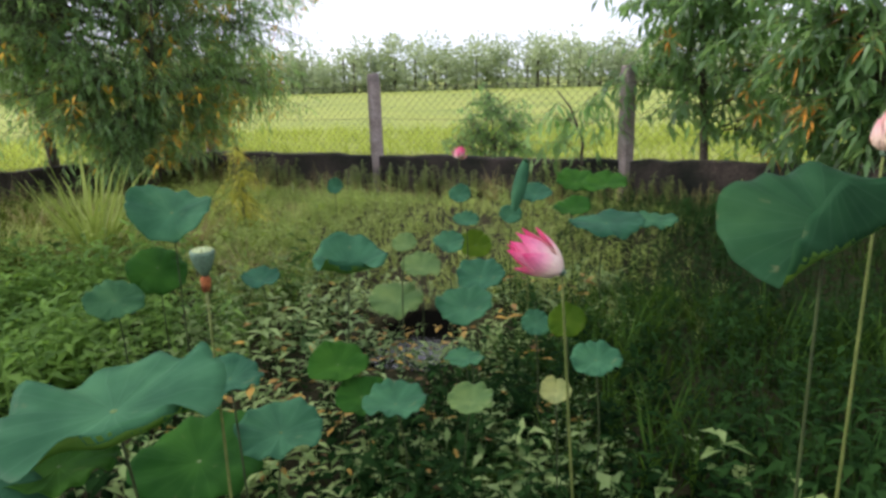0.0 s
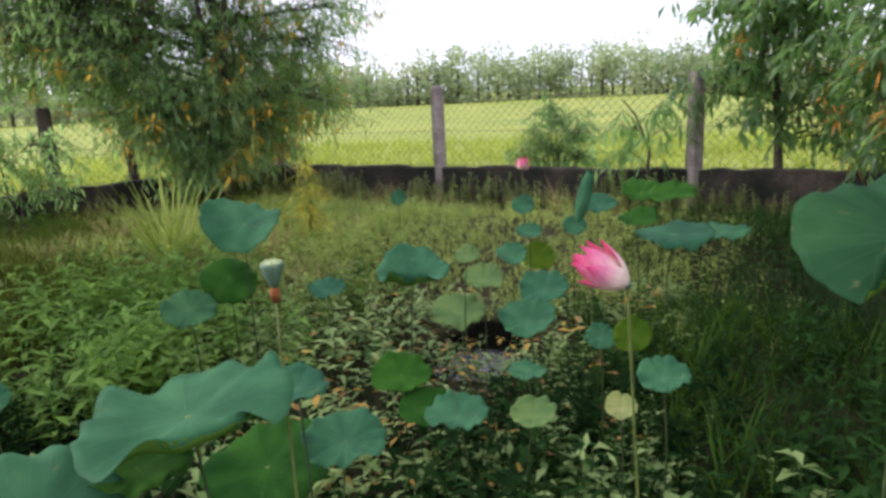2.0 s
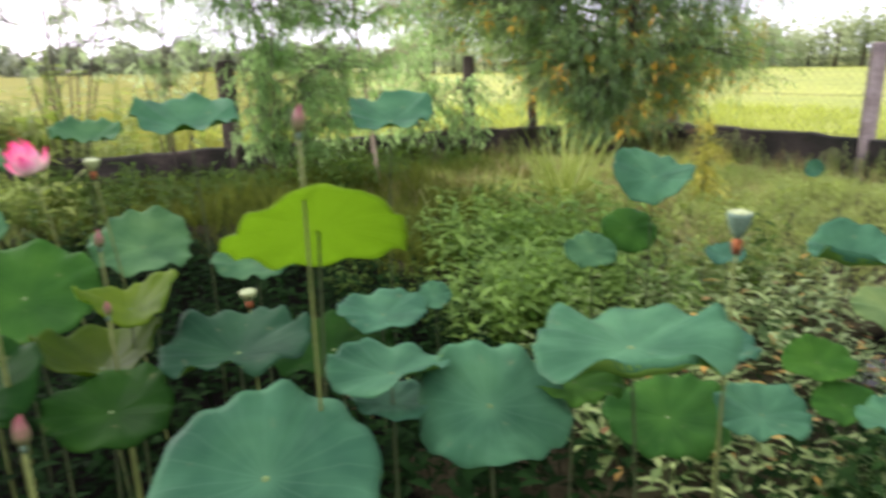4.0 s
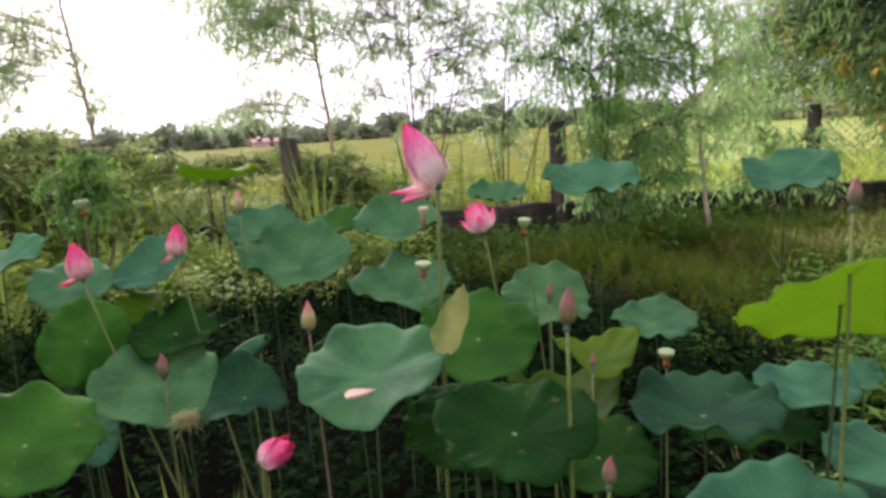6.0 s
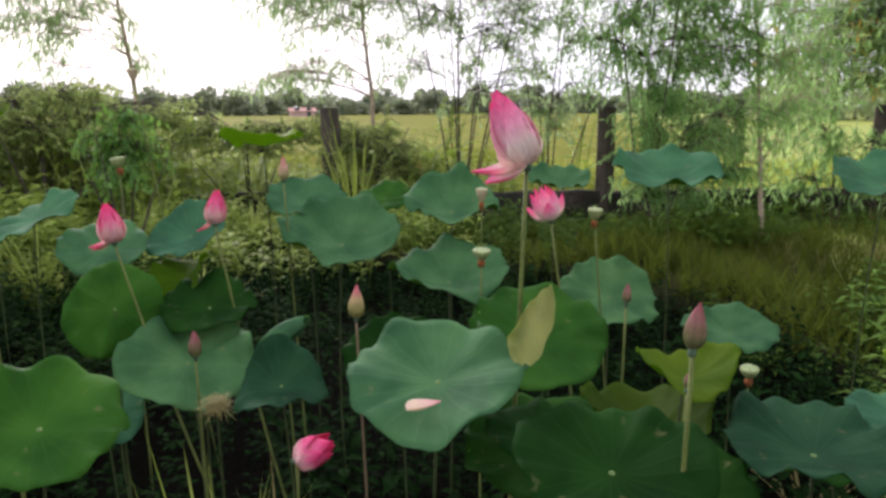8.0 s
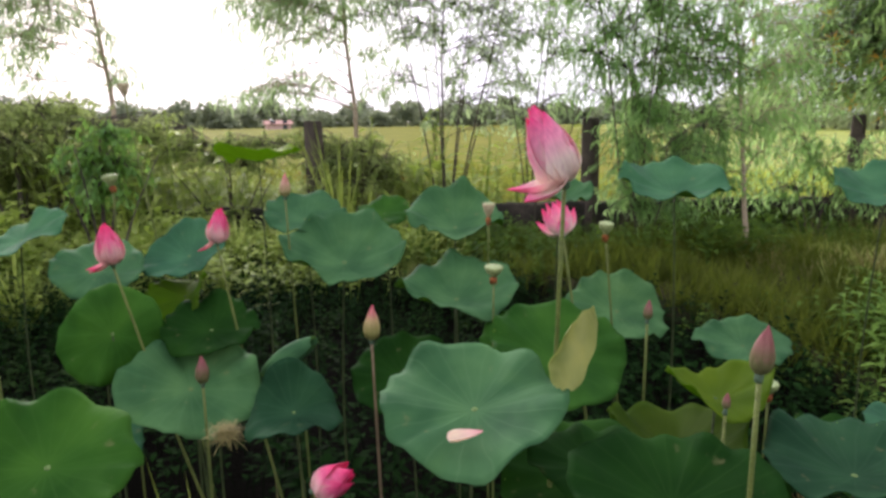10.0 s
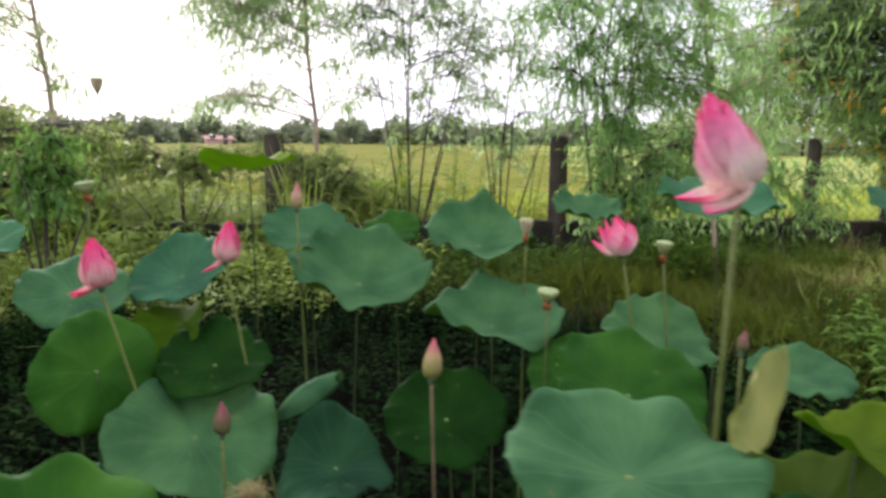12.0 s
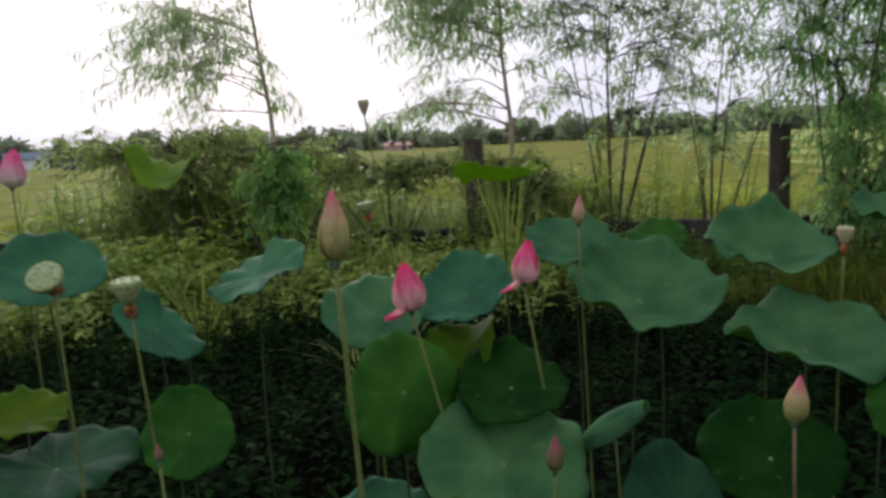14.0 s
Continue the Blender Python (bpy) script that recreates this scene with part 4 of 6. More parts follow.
def tuft(name, x, y, count, length, width, spread, material, label, seed, bend=0.4):
    """A clump of long grass blades."""
    rnd = dice(seed)
    s = Soup()
    for _ in range(count):
        w = rnd.uniform(0, 6.28)
        q = rnd.random() ** 0.7 * 0.12
        s.strip(Vector((q * math.cos(w), q * math.sin(w), -0.03)), Vector((math.cos(w) * spread * rnd.random(), math.sin(w) * spread * rnd.random(), 1)), length * rnd.uniform(0.5, 1.1), width * rnd.uniform(0.6, 1.2), bend * rnd.uniform(0.2, 1.2))
    ob = s.make(name, [material])
    ob.location = (x, y, height_at(x, y))
    return tagged(ob, label, "grass", "grass tufts", "stuff")


# ---------------------------------------------------------------- lotus leaves
lotus_leaf(-1.63, 3.17, 1.05, 0.205, 28, -60, seed=10, fold=0.30, cup=0.12, spin=12)
lotus_leaf(-1.77, 3.20, 0.76, 0.142, 44, -54, seed=11, skin='deep', cup=-0.2)
lotus_leaf(-1.77, 2.87, 0.70, 0.127, 30, -50, seed=12, skin='mid', cup=0.05)
lotus_leaf(-1.52, 3.76, 0.54, 0.123, 12, -62, seed=13)
lotus_leaf(-0.61, 2.81, 0.92, 0.175, 14, -69, seed=14, cup=0.3, wave=0.06, bent=(-75, 0.62, 95))
lotus_leaf(-0.72, 3.79, 0.44, 0.151, 23, -73, seed=15, skin='pale', cup=0.05)
lotus_leaf(-0.51, 3.26, 0.90, 0.062, 33, -74, seed=16, skin='pale')
lotus_leaf(-0.61, 3.95, 0.59, 0.124, 22, -76, seed=17, skin='pale')
lotus_leaf(-0.33, 3.41, 0.87, 0.081, 26, -78, seed=18)
lotus_leaf(-0.35, 4.29, 0.64, 0.107, 41, -80, seed=19, skin='young')
lotus_leaf(-0.15, 2.83, 0.76, 0.121, 19, -79, seed=20)
lotus_leaf(-0.13, 3.11, 0.80, 0.114, 24, -81, seed=21)
lotus_leaf(-1.14, 3.61, 0.23, 0.093, 26, -66, seed=22, skin='pale')
lotus_leaf(-0.60, 2.59, 0.59, 0.116, 23, -68, seed=23, skin='deep')
lotus_leaf(-0.26, 2.21, 0.65, 0.112, 3, -73, seed=24)
lotus_leaf(-0.48, 2.50, 0.51, 0.100, 23, -70, seed=25, skin='deep')
lotus_leaf(-0.03, 2.27, 0.65, 0.076, 16, -80, seed=26, skin='pale')
lotus_leaf(-0.11, 2.59, 0.65, 0.071, 3, -79, seed=27, cup=0.05)
lotus_leaf(0.13, 2.79, 0.72, 0.057, 52, -86, seed=28)
lotus_leaf(0.25, 2.61, 0.80, 0.069, 48, -88, seed=29, skin='young')
lotus_leaf(0.35, 2.43, 0.74, 0.084, 21, -91, seed=30)
lotus_leaf(0.23, 2.29, 0.69, 0.053, 24, -87, seed=31, skin='dry')
lotus_leaf(-0.34, 3.93, 0.87, 0.074, 24, -80, seed=32)
lotus_leaf(-0.12, 4.16, 0.86, 0.068, 51, -83, seed=33)
lotus_leaf(-0.62, 5.21, 0.79, 0.092, 39, -79, seed=34)
lotus_leaf(0.44, 5.50, 0.83, 0.182, 15, -91, seed=35, skin='deep')
lotus_leaf(0.22, 4.59, 0.82, 0.124, 19, -89, seed=36, skin='deep')
lotus_leaf(-0.07, 5.28, 0.79, 0.131, 24, -86, seed=37)
lotus_leaf(0.42, 4.28, 0.80, 0.215, 7, -92, seed=38, cup=0.03, wave=0.035, skin='blue')
lotus_leaf(0.71, 4.65, 0.74, 0.146, 9, -95, seed=39, cup=0.03, skin='blue')
lotus_leaf(-1.98, 6.16, 0.69, 0.080, 62, -68, seed=40)
lotus_leaf(0.21, 5.71, 0.82, 0.165, 25, -89, seed=41, skin='deep')
lotus_leaf(0.74, 1.70, 1.36, 0.182, 34, -107, seed=42, skin='slate', cup=-0.05, wave=0.08, bent=(-62, 0.30, 125))
lotus_leaf(-0.49, 1.89, 0.71, 0.119, 16, -62, seed=43, wave=0.09)
lotus_leaf(-0.76, 1.90, 0.59, 0.187, 14, -55, seed=44, skin='deep', cup=0.1)
lotus_leaf(-0.58, 1.40, 1.03, 0.216, 4, 230, seed=45, bent=(-38, 0.7, 118), cup=0.07, fold=0.10, wave=0.08, spin=30)
lotus_leaf(-0.55, 1.77, 0.92, 0.086, 8, -58, seed=46)
lotus_leaf(-0.70, 1.37, 0.91, 0.119, 4, -45, seed=47, skin='deep')
lotus_leaf(-0.78, 1.18, 0.89, 0.168, 30, -48, seed=48, skin='blue', cup=0.08, wave=0.07)
lotus_leaf(-2.47, 2.20, 1.35, 0.228, 21, -38, seed=49, cup=0.26, wave=0.08)
lotus_leaf(-0.99, 0.91, 1.30, 0.178, -38, -33, seed=50, skin='lime', cup=-0.1, wave=0.03)
lotus_leaf(-2.20, 1.32, 0.88, 0.163, 15, -26, seed=51, skin='mid')
lotus_leaf(-1.69, 1.55, 0.75, 0.163, 9, -37, seed=52)
lotus_leaf(-1.72, 1.82, 0.74, 0.068, 35, -42, seed=53)
lotus_leaf(-1.31, 0.85, 0.95, 0.196, 2, -25, seed=54, cup=0.20, wave=0.07, skin='slate')
lotus_leaf(-0.96, 1.05, 0.95, 0.140, -3, -39, seed=55, cup=0.14, fold=0.12)
lotus_leaf(-0.97, 1.06, 0.87, 0.103, -6, -39, seed=56, skin='blue', cup=0.1)
lotus_leaf(-0.86, 0.69, 0.90, 0.206, 22, -27, seed=57, skin='blue', cup=0.05)
lotus_leaf(-1.53, 0.68, 1.045, 0.125, 8, -17, seed=58, skin='young', cup=0.34, fold=0.24, spin=80)
lotus_leaf(-1.56, 0.60, 0.905, 0.180, 0, -14, seed=59, skin='olive', cup=0.4, fold=0.16, spin=75)
lotus_leaf(-2.04, 0.53, 0.98, 0.217, 29, -9, seed=60, skin='deep')
lotus_leaf(-2.54, 1.02, 0.94, 0.205, 25, -17, seed=61, skin='mid', cup=0.12)
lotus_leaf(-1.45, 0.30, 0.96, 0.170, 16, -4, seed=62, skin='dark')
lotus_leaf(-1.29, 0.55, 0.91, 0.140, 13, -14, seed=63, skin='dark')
lotus_leaf(-2.56, 1.26, 1.39, 0.219, 17, -22, seed=64, skin='blue', cup=0.26, wave=0.08)
lotus_leaf(-2.98, 0.98, 1.33, 0.153, 16, -14, seed=65, skin='mid', cup=0.3)
lotus_leaf(-2.90, 0.48, 1.245, 0.230, 20, -13, seed=66, skin='mid', cup=0.34, wave=0.085)
lotus_leaf(-2.86, 0.02, 1.14, 0.257, 25, -4, seed=67, skin='mid', cup=0.34, wave=0.085)
lotus_leaf(-2.56, 0.38, 1.04, 0.235, 14, -13, seed=68, skin='mid', cup=0.32, wave=0.085)
creased_leaf = lotus_leaf(-1.42, 0.07, 1.15, 0.186, 15, -40, seed=69, skin='mid', cup=0.12, wave=0.08, fold=0.10, spin=60)
lotus_leaf(-2.29, 0.51, 0.96, 0.131, 35, -39, seed=70, skin='deep')
lotus_leaf(-2.40, -0.52, 0.87, 0.209, 32, 9, seed=71, skin='mid', cup=0.12, wave=0.08)
lotus_leaf(-2.04, -0.23, 0.91, 0.134, 24, 2, seed=72, skin='slate', fold=0.3)
lotus_leaf(-2.54, -0.75, 1.02, 0.156, 68, 14, seed=73, skin='deep', cup=-0.1)
lotus_leaf(-2.79, -0.82, 1.18, 0.160, 27, 2, seed=74, skin='mid', cup=0.1)
lotus_leaf(-2.85, -0.54, 1.20, 0.165, 36, -35, seed=75, skin='blue', cup=0.25)
lotus_leaf(-3.17, -0.10, 1.27, 0.187, 21, -1, seed=76, skin='mid')
lotus_leaf(-3.27, 0.26, 1.26, 0.125, 25, -8, seed=77, skin='deep')
lotus_leaf(-3.57, -0.27, 1.50, 0.210, -6, 2, seed=78, skin='lime', under='young', cup=0.25)
lotus_leaf(-3.45, -1.25, 1.20, 0.195, 26, -52, seed=79, skin='blue', cup=0.10, wave=0.07)
lotus_leaf(-1.68, -0.71, 1.02, 0.176, 28, 19, seed=80, skin='deep')
lotus_leaf(-2.55, -0.82, 0.65, 0.141, 25, 15, seed=81)
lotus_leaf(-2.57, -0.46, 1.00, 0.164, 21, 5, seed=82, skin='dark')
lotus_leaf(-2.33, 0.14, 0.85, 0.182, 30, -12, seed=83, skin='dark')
lotus_leaf(-3.29, -1.95, 1.28, 0.205, 32, 25, seed=84)
lotus_leaf(-3.18, -1.56, 1.08, 0.165, 48, 62, seed=85, skin='blue', squeeze=0.8)
lotus_leaf(-2.69, -1.35, 0.90, 0.134, 50, 17, seed=86, skin='deep')
lotus_leaf(-4.90, -1.98, 1.56, 0.220, 24, 16, seed=88, skin='lime', under='young', cup=0.35, fold=0.38, spin=95)
lotus_leaf(-2.71, -1.72, 0.83, 0.215, 5, 26, seed=89, cup=0.06, skin='slate')
lotus_leaf(-2.80, -1.82, 0.95, 0.120, 17, 28, seed=90, skin='young')
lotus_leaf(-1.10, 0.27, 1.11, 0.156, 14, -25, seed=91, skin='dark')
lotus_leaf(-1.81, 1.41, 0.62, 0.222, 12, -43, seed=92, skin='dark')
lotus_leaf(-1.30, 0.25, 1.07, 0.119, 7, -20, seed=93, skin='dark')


# ---------------------------------------------------------------- lotus flowers, buds and seed pods
lotus_flower(0.245, 2.23, 1.09, 0.172, 58, 180, [(3, 6, 1.0, 0.40), (4, 15, 0.97, 0.44), (3, 25, 0.84, 0.44)], M_PETAL, "half-open pink lotus flower leaning over on a thin stalk", foot=(0.06, -0.02), drooping=[(184, 86)], droop_size=0.74, core=True, seed=1, bowl=0.5)
lotus_flower(-2.26, 0.65, 1.30, 0.115, 20, -110, [(3, 8, 1.0, 0.46), (4, 22, 0.92, 0.52), (3, 40, 0.82, 0.50)], M_PETAL, "open bright pink lotus flower with ragged petals", foot=(0.12, 0.10), bow=(0.03, 0.02), core=True, seed=2)
lotus_flower(-1.44, 0.25, 1.55, 0.150, 25, -98, [(3, -1, 1.0, 0.56), (4, 3, 0.90, 0.62), (3, 9, 0.68, 0.60)], M_PETAL, "large half-closed pink lotus flower on a tall stalk above the pond", foot=(0.02, -0.06), drooping=[(-95, 96), (-66, 106)], droop_size=0.68, thick=0.007, seed=3)
lotus_flower(-2.50, -0.72, 1.25, 0.125, 6, -70, [(3, 1, 1.0, 0.68), (4, 4, 0.93, 0.70), (3, 8, 0.78, 0.64)], M_PETALD, "closed deep pink lotus flower with one dropped petal", foot=(0.05, 0.40), bow=(0.0, -0.02), drooping=[(-88, 112), (-70, 100)], droop_size=0.56, seed=4)
lotus_flower(-2.55, -0.42, 1.29, 0.11, 8, 80, [(3, 1, 1.0, 0.68), (4, 4, 0.93, 0.70), (3, 8, 0.78, 0.64)], M_PETALD, "closed deep pink lotus flower with a hanging petal", foot=(0.05, 0.28), bow=(0.0, -0.02), drooping=[(-100, 118)], droop_size=0.62, seed=5)
lotus_flower(-1.82, -0.20, 0.80, 0.115, 62, 70, [(3, 2, 0.92, 0.66), (4, 9, 0.90, 0.70), (4, 18, 0.74, 0.66)], M_PETALD, "red-pink lotus flower low beneath the leaves", seed=6)
lotus_flower(-1.10, 7.69, 0.76, 0.14, 10, 0, [(5, 10, 1.0, 0.5), (6, 24, 0.95, 0.5), (4, 40, 0.85, 0.45)], M_PETAL, "small open pink lotus flower by the low wall", core=True, seed=7)
lotus_flower(-3.46, -2.10, 1.58, 0.14, 10, 90, [(3, 1, 1.0, 0.6), (4, 7, 0.88, 0.66), (4, 14, 0.68, 0.62)], M_PETAL, "pale pink lotus flower on a tall stalk", seed=8)
lotus_flower(0.98, 2.12, 1.44, 0.11, 10, 0, [(3, 1, 1.0, 0.6), (4, 7, 0.88, 0.66), (4, 14, 0.68, 0.62)], M_PETALW, "pale pink lotus flower behind a broad leaf", seed=9)
lotus_bud(-2.81, -0.19, 1.400, 0.085, 5, 20, M_PETALP, "slim pink lotus bud on a thin upright stalk", foot=(0.02, 0.05), seed=20)
lotus_bud(-2.01, -0.02, 1.097, 0.095, 5, 20, M_PETALC, "cream and pink lotus bud on a reddish stalk", foot=(0.02, 0.03), stalk_m=M_STALKR, seed=21)
lotus_bud(-2.14, -0.46, 0.978, 0.08, 5, 20, M_PETALG, "small dull pink lotus bud before a broad leaf", seed=22)
lotus_bud(-1.90, -0.86, 1.490, 0.108, 5, 20, M_PETALC, "tall pointed lotus bud, cream flushed with pink", foot=(0.05, 0.06), thick=0.0068, seed=23)
lotus_bud(-1.05, 0.36, 1.317, 0.07, 5, 20, M_PETALG, "dull purple-pink lotus bud on a thick stalk", thick=0.006, seed=24)
lotus_bud(-1.86, 0.71, 1.128, 0.055, 5, 20, M_PETALG, "tiny pink lotus bud before a round leaf", seed=25)
lotus_bud(-0.91, 0.84, 1.497, 0.05, 5, 20, M_PETALG, "small grey-pink lotus bud on a tall thin stalk", seed=26)
lotus_bud(-0.90, 0.35, 1.092, 0.05, 5, 20, M_PETALG, "small pink lotus bud low among leaves", seed=27)
lotus_bud(-1.40, 0.60, 1.082, 0.035, 5, 20, M_PETALG, "very small dark lotus bud before a yellow-green leaf", seed=28)
lotus_bud(-2.22, -1.27, 1.043, 0.04, 5, 20, M_PETALG, "small dull lotus bud before a round leaf", seed=30)
seed_pod(-0.45, 1.56, 1.252, 0.05, 0.055, 4, -60, "pale green lotus seed pod with an orange collar of stamens", foot=(0.03, -0.05), seed=40)
seed_pod(-2.28, 0.42, 1.173, 0.06, 0.035, 6, 0, "pale green flat lotus seed pod", material=M_PODY, seed=41)
seed_pod(-2.31, 0.83, 1.281, 0.05, 0.04, 6, 0, "pale lotus seed pod on a bent stalk", foot=(0.05, 0.14), material=M_PODY, seed=42)
seed_pod(-2.61, 0.52, 1.316, 0.045, 0.05, 4, 0, "small withered lotus seed pod before a broad leaf", material=M_DRYPOD, seed=43)
seed_pod(-1.86, 1.13, 0.859, 0.055, 0.035, 6, -40, "small whitish lotus seed pod low among leaves", material=M_PODY, seed=44)
seed_pod(-2.44, -1.53, 1.382, 0.08, 0.05, 48, 0, "round pale lotus seed pod tipped to show its face", material=M_PODY, seed=45)
seed_pod(-2.44, -1.37, 1.327, 0.065, 0.06, 6, 0, "pale green lotus seed pod on a leaning stalk", foot=(0.02, 0.08), material=M_PODY, seed=46)
seed_pod(-3.14, -0.82, 1.433, 0.06, 0.04, 8, -90, "small pale lotus seed pod among tall grass", material=M_PODY, seed=47)
seed_pod(-3.53, -0.81, 1.780, 0.045, 0.055, 4, 0, "dry brown lotus seed pod on a very tall stalk", foot=(0.1, 0.25), material=M_DRYPOD, ring=False, seed=48)
rolled_leaf(-0.04, 3.91, 1.07, 0.26, 0.09, 14, 20, "blue", "rolled young lotus leaf standing upright", 60)
rolled_leaf(-2.44, -0.22, 0.92, 0.19, 0.085, 58, 80, "mid", "fresh green rolled young lotus leaf leaning over", 61)
lotus_leaf(-2.73, -0.55, 1.08, 0.112, 38, -40, seed=62, skin="young", fold=0.40, spin=70)
folded_flap(creased_leaf, (-1.35, 0.23, 1.19), 0.078, 0.130, -14, -12, M_DRY, "cream-yellow underside of the folded rim")


# ---------------------------------------------------------------- trees and shrubs along the wall
tree("acacia_tree", (-5.88, 8.92, 0.15), [(-5.77, 9.05, 1.54), (-5.72, 9.02, 2.68), (-5.68, 8.78, 4.01), (-5.46, 8.63, 4.92)], [
    ((-8.30, 8.10, 2.55), (1.08, 0.70), 1000),
    ((-9.16, 7.89, 2.35), (0.92, 0.55), 620),
    ((-6.92, 8.05, 2.61), (1.17, 0.90), 1833),
    ((-6.88, 7.74, 2.20), (0.70, 0.50), 600),
    ((-6.04, 8.79, 2.68), (1.17, 0.99), 1953),
    ((-5.85, 8.37, 1.64), (0.86, 0.77), 1090),
    ((-5.89, 8.06, 1.03), (0.59, 0.42), 832),
    ((-5.29, 9.34, 2.27), (0.99, 0.99), 1562),
    ((-5.22, 9.41, 1.39), (0.72, 0.54), 1290),
    ((-4.55, 9.76, 2.41), (0.81, 0.81), 1043),
    ((-4.37, 9.88, 1.56), (0.54, 0.49), 435),
    ((-4.34, 9.80, 2.96), (0.81, 0.54), 795),
    ((-5.38, 9.09, 3.59), (1.62, 0.81), 2641),
    ((-6.68, 8.08, 3.63), (1.80, 0.81), 3042),
    ((-8.30, 7.97, 3.24), (1.28, 0.79), 1892),
    ((-5.93, 8.46, 4.46), (2.16, 0.90), 4168),
    ((-6.41, 8.03, 1.98), (0.78, 0.69), 892),
    ((-7.40, 7.64, 2.22), (0.54, 0.46), 420),
    ((-5.39, 8.57, 1.94), (0.76, 0.76), 928),
    ((-6.22, 7.93, 1.36), (0.59, 0.59), 1064),
    ((-5.63, 8.52, 1.15), (0.60, 0.51), 978),
    ((-8.70, 7.91, 2.80), (1.00, 0.70), 800),
    ((-4.89, 9.60, 1.84), (0.72, 0.63), 753),
    ((-9.27, 7.70, 2.75), (0.82, 0.70), 600),
    ((-5.46, 8.50, 0.87), (0.51, 0.34), 594),
    ((-5.78, 8.12, 0.75), (0.50, 0.27), 501),
    ((-5.07, 9.13, 1.10), (0.48, 0.39), 608),
    ((-6.02, 7.98, 1.66), (0.67, 0.59), 656),
    ((-5.37, 9.24, 2.83), (0.90, 0.81), 1201)], (M_ACACIA, 0.16, 0.026, 0.65), M_BARK,
     "spreading acacia tree with hanging dark leaves and yellow blossom", girth=0.09, blossom=0.09, seed=1, stems=3, sway=0.12)
tree("mango_tree", (1.67, 8.80, 0.15), [(1.62, 8.87, 1.15), (1.54, 8.89, 1.92), (1.52, 8.79, 2.99)], [
    ((0.99, 8.96, 1.75), (0.51, 0.44), 219),
    ((1.42, 8.91, 1.86), (0.66, 0.58), 373),
    ((1.34, 8.91, 1.22), (0.44, 0.33), 147),
    ((1.95, 8.82, 2.03), (0.80, 0.66), 529),
    ((2.06, 8.80, 1.34), (0.58, 0.44), 263),
    ((2.42, 8.72, 1.70), (0.58, 0.51), 291),
    ((1.14, 8.91, 2.44), (0.80, 0.40), 380),
    ((1.94, 8.76, 2.73), (1.31, 0.58), 947),
    ((2.14, 8.76, 0.96), (0.44, 0.29), 136),
    ((0.74, 8.97, 1.50), (0.29, 0.29), 79),
    ((1.69, 8.87, 1.54), (0.58, 0.44), 263),
    ((1.80, 8.83, 2.34), (0.80, 0.51), 447),
    ((2.35, 8.73, 1.21), (0.44, 0.36), 158),
    ((1.45, 8.87, 2.42), (0.73, 0.44), 354)], (M_MANGO, 0.18, 0.055, 0.5), M_BARK,
     "young broad-leaved tree with drooping dark green leaves", girth=0.05, seed=2, blossom=0.02, blossom_m=M_RUST)
tree("mango_tree", (3.03, 7.39, 0.15), [(2.99, 7.49, 1.20), (2.87, 7.54, 1.92), (2.67, 7.52, 2.79)], [
    ((2.46, 7.67, 1.63), (0.58, 0.52), 345),
    ((2.66, 7.61, 1.93), (0.71, 0.58), 489),
    ((2.85, 7.54, 1.26), (0.52, 0.45), 269),
    ((2.60, 7.61, 1.10), (0.45, 0.32), 180),
    ((3.01, 7.44, 0.84), (0.45, 0.32), 180),
    ((2.36, 7.68, 2.15), (0.64, 0.52), 397),
    ((2.76, 7.53, 2.46), (1.03, 0.58), 808),
    ((3.12, 7.44, 1.46), (0.64, 0.77), 522),
    ((2.38, 7.67, 0.93), (0.32, 0.26), 98),
    ((2.69, 7.60, 1.57), (0.64, 0.52), 397),
    ((2.25, 7.73, 1.37), (0.39, 0.39), 165),
    ((2.93, 7.52, 1.72), (0.58, 0.52), 345),
    ((2.84, 7.52, 0.94), (0.39, 0.26), 125)], (M_MANGO, 0.18, 0.055, 0.5), M_BARK,
     "dense broad-leaved tree with dark drooping foliage", girth=0.07, seed=3, blossom=0.03, blossom_m=M_RUST)
tree("shrub", (-1.00, 9.82, 0.15), [(-1.00, 9.85, 0.75), (-1.04, 9.87, 1.06)], [
    ((-1.32, 9.82, 0.95), (0.33, 0.33), 376),
    ((-0.96, 9.89, 1.18), (0.41, 0.33), 508),
    ((-0.65, 9.92, 0.98), (0.37, 0.37), 477),
    ((-1.04, 9.85, 0.75), (0.49, 0.33), 649),
    ((-1.12, 9.88, 1.38), (0.28, 0.24), 259),
    ((-0.72, 9.88, 0.66), (0.37, 0.24), 364),
    ((-1.48, 9.77, 0.68), (0.28, 0.24), 259)], (M_WILLOW, 0.09, 0.030, 0.3), M_BARK,
     "loose light green shrub behind the low wall", "shrub", girth=0.02, stems=5, seed=4)
tree("sapling", (0.23, 8.71, 0.15), [(0.23, 8.75, 0.84), (0.08, 8.77, 1.25), (-0.09, 8.77, 1.45)], [
    ((-0.22, 8.76, 1.19), (0.25, 0.21), 44),
    ((0.05, 8.77, 1.12), (0.32, 0.25), 68),
    ((0.35, 8.77, 1.08), (0.28, 0.25), 58),
    ((0.02, 8.74, 0.85), (0.25, 0.18), 39),
    ((0.35, 8.78, 1.31), (0.21, 0.18), 31)], (M_WILLOW, 0.22, 0.04, 0.6), M_BARK,
     "sapling with long arching narrow leaves", girth=0.02, seed=5)
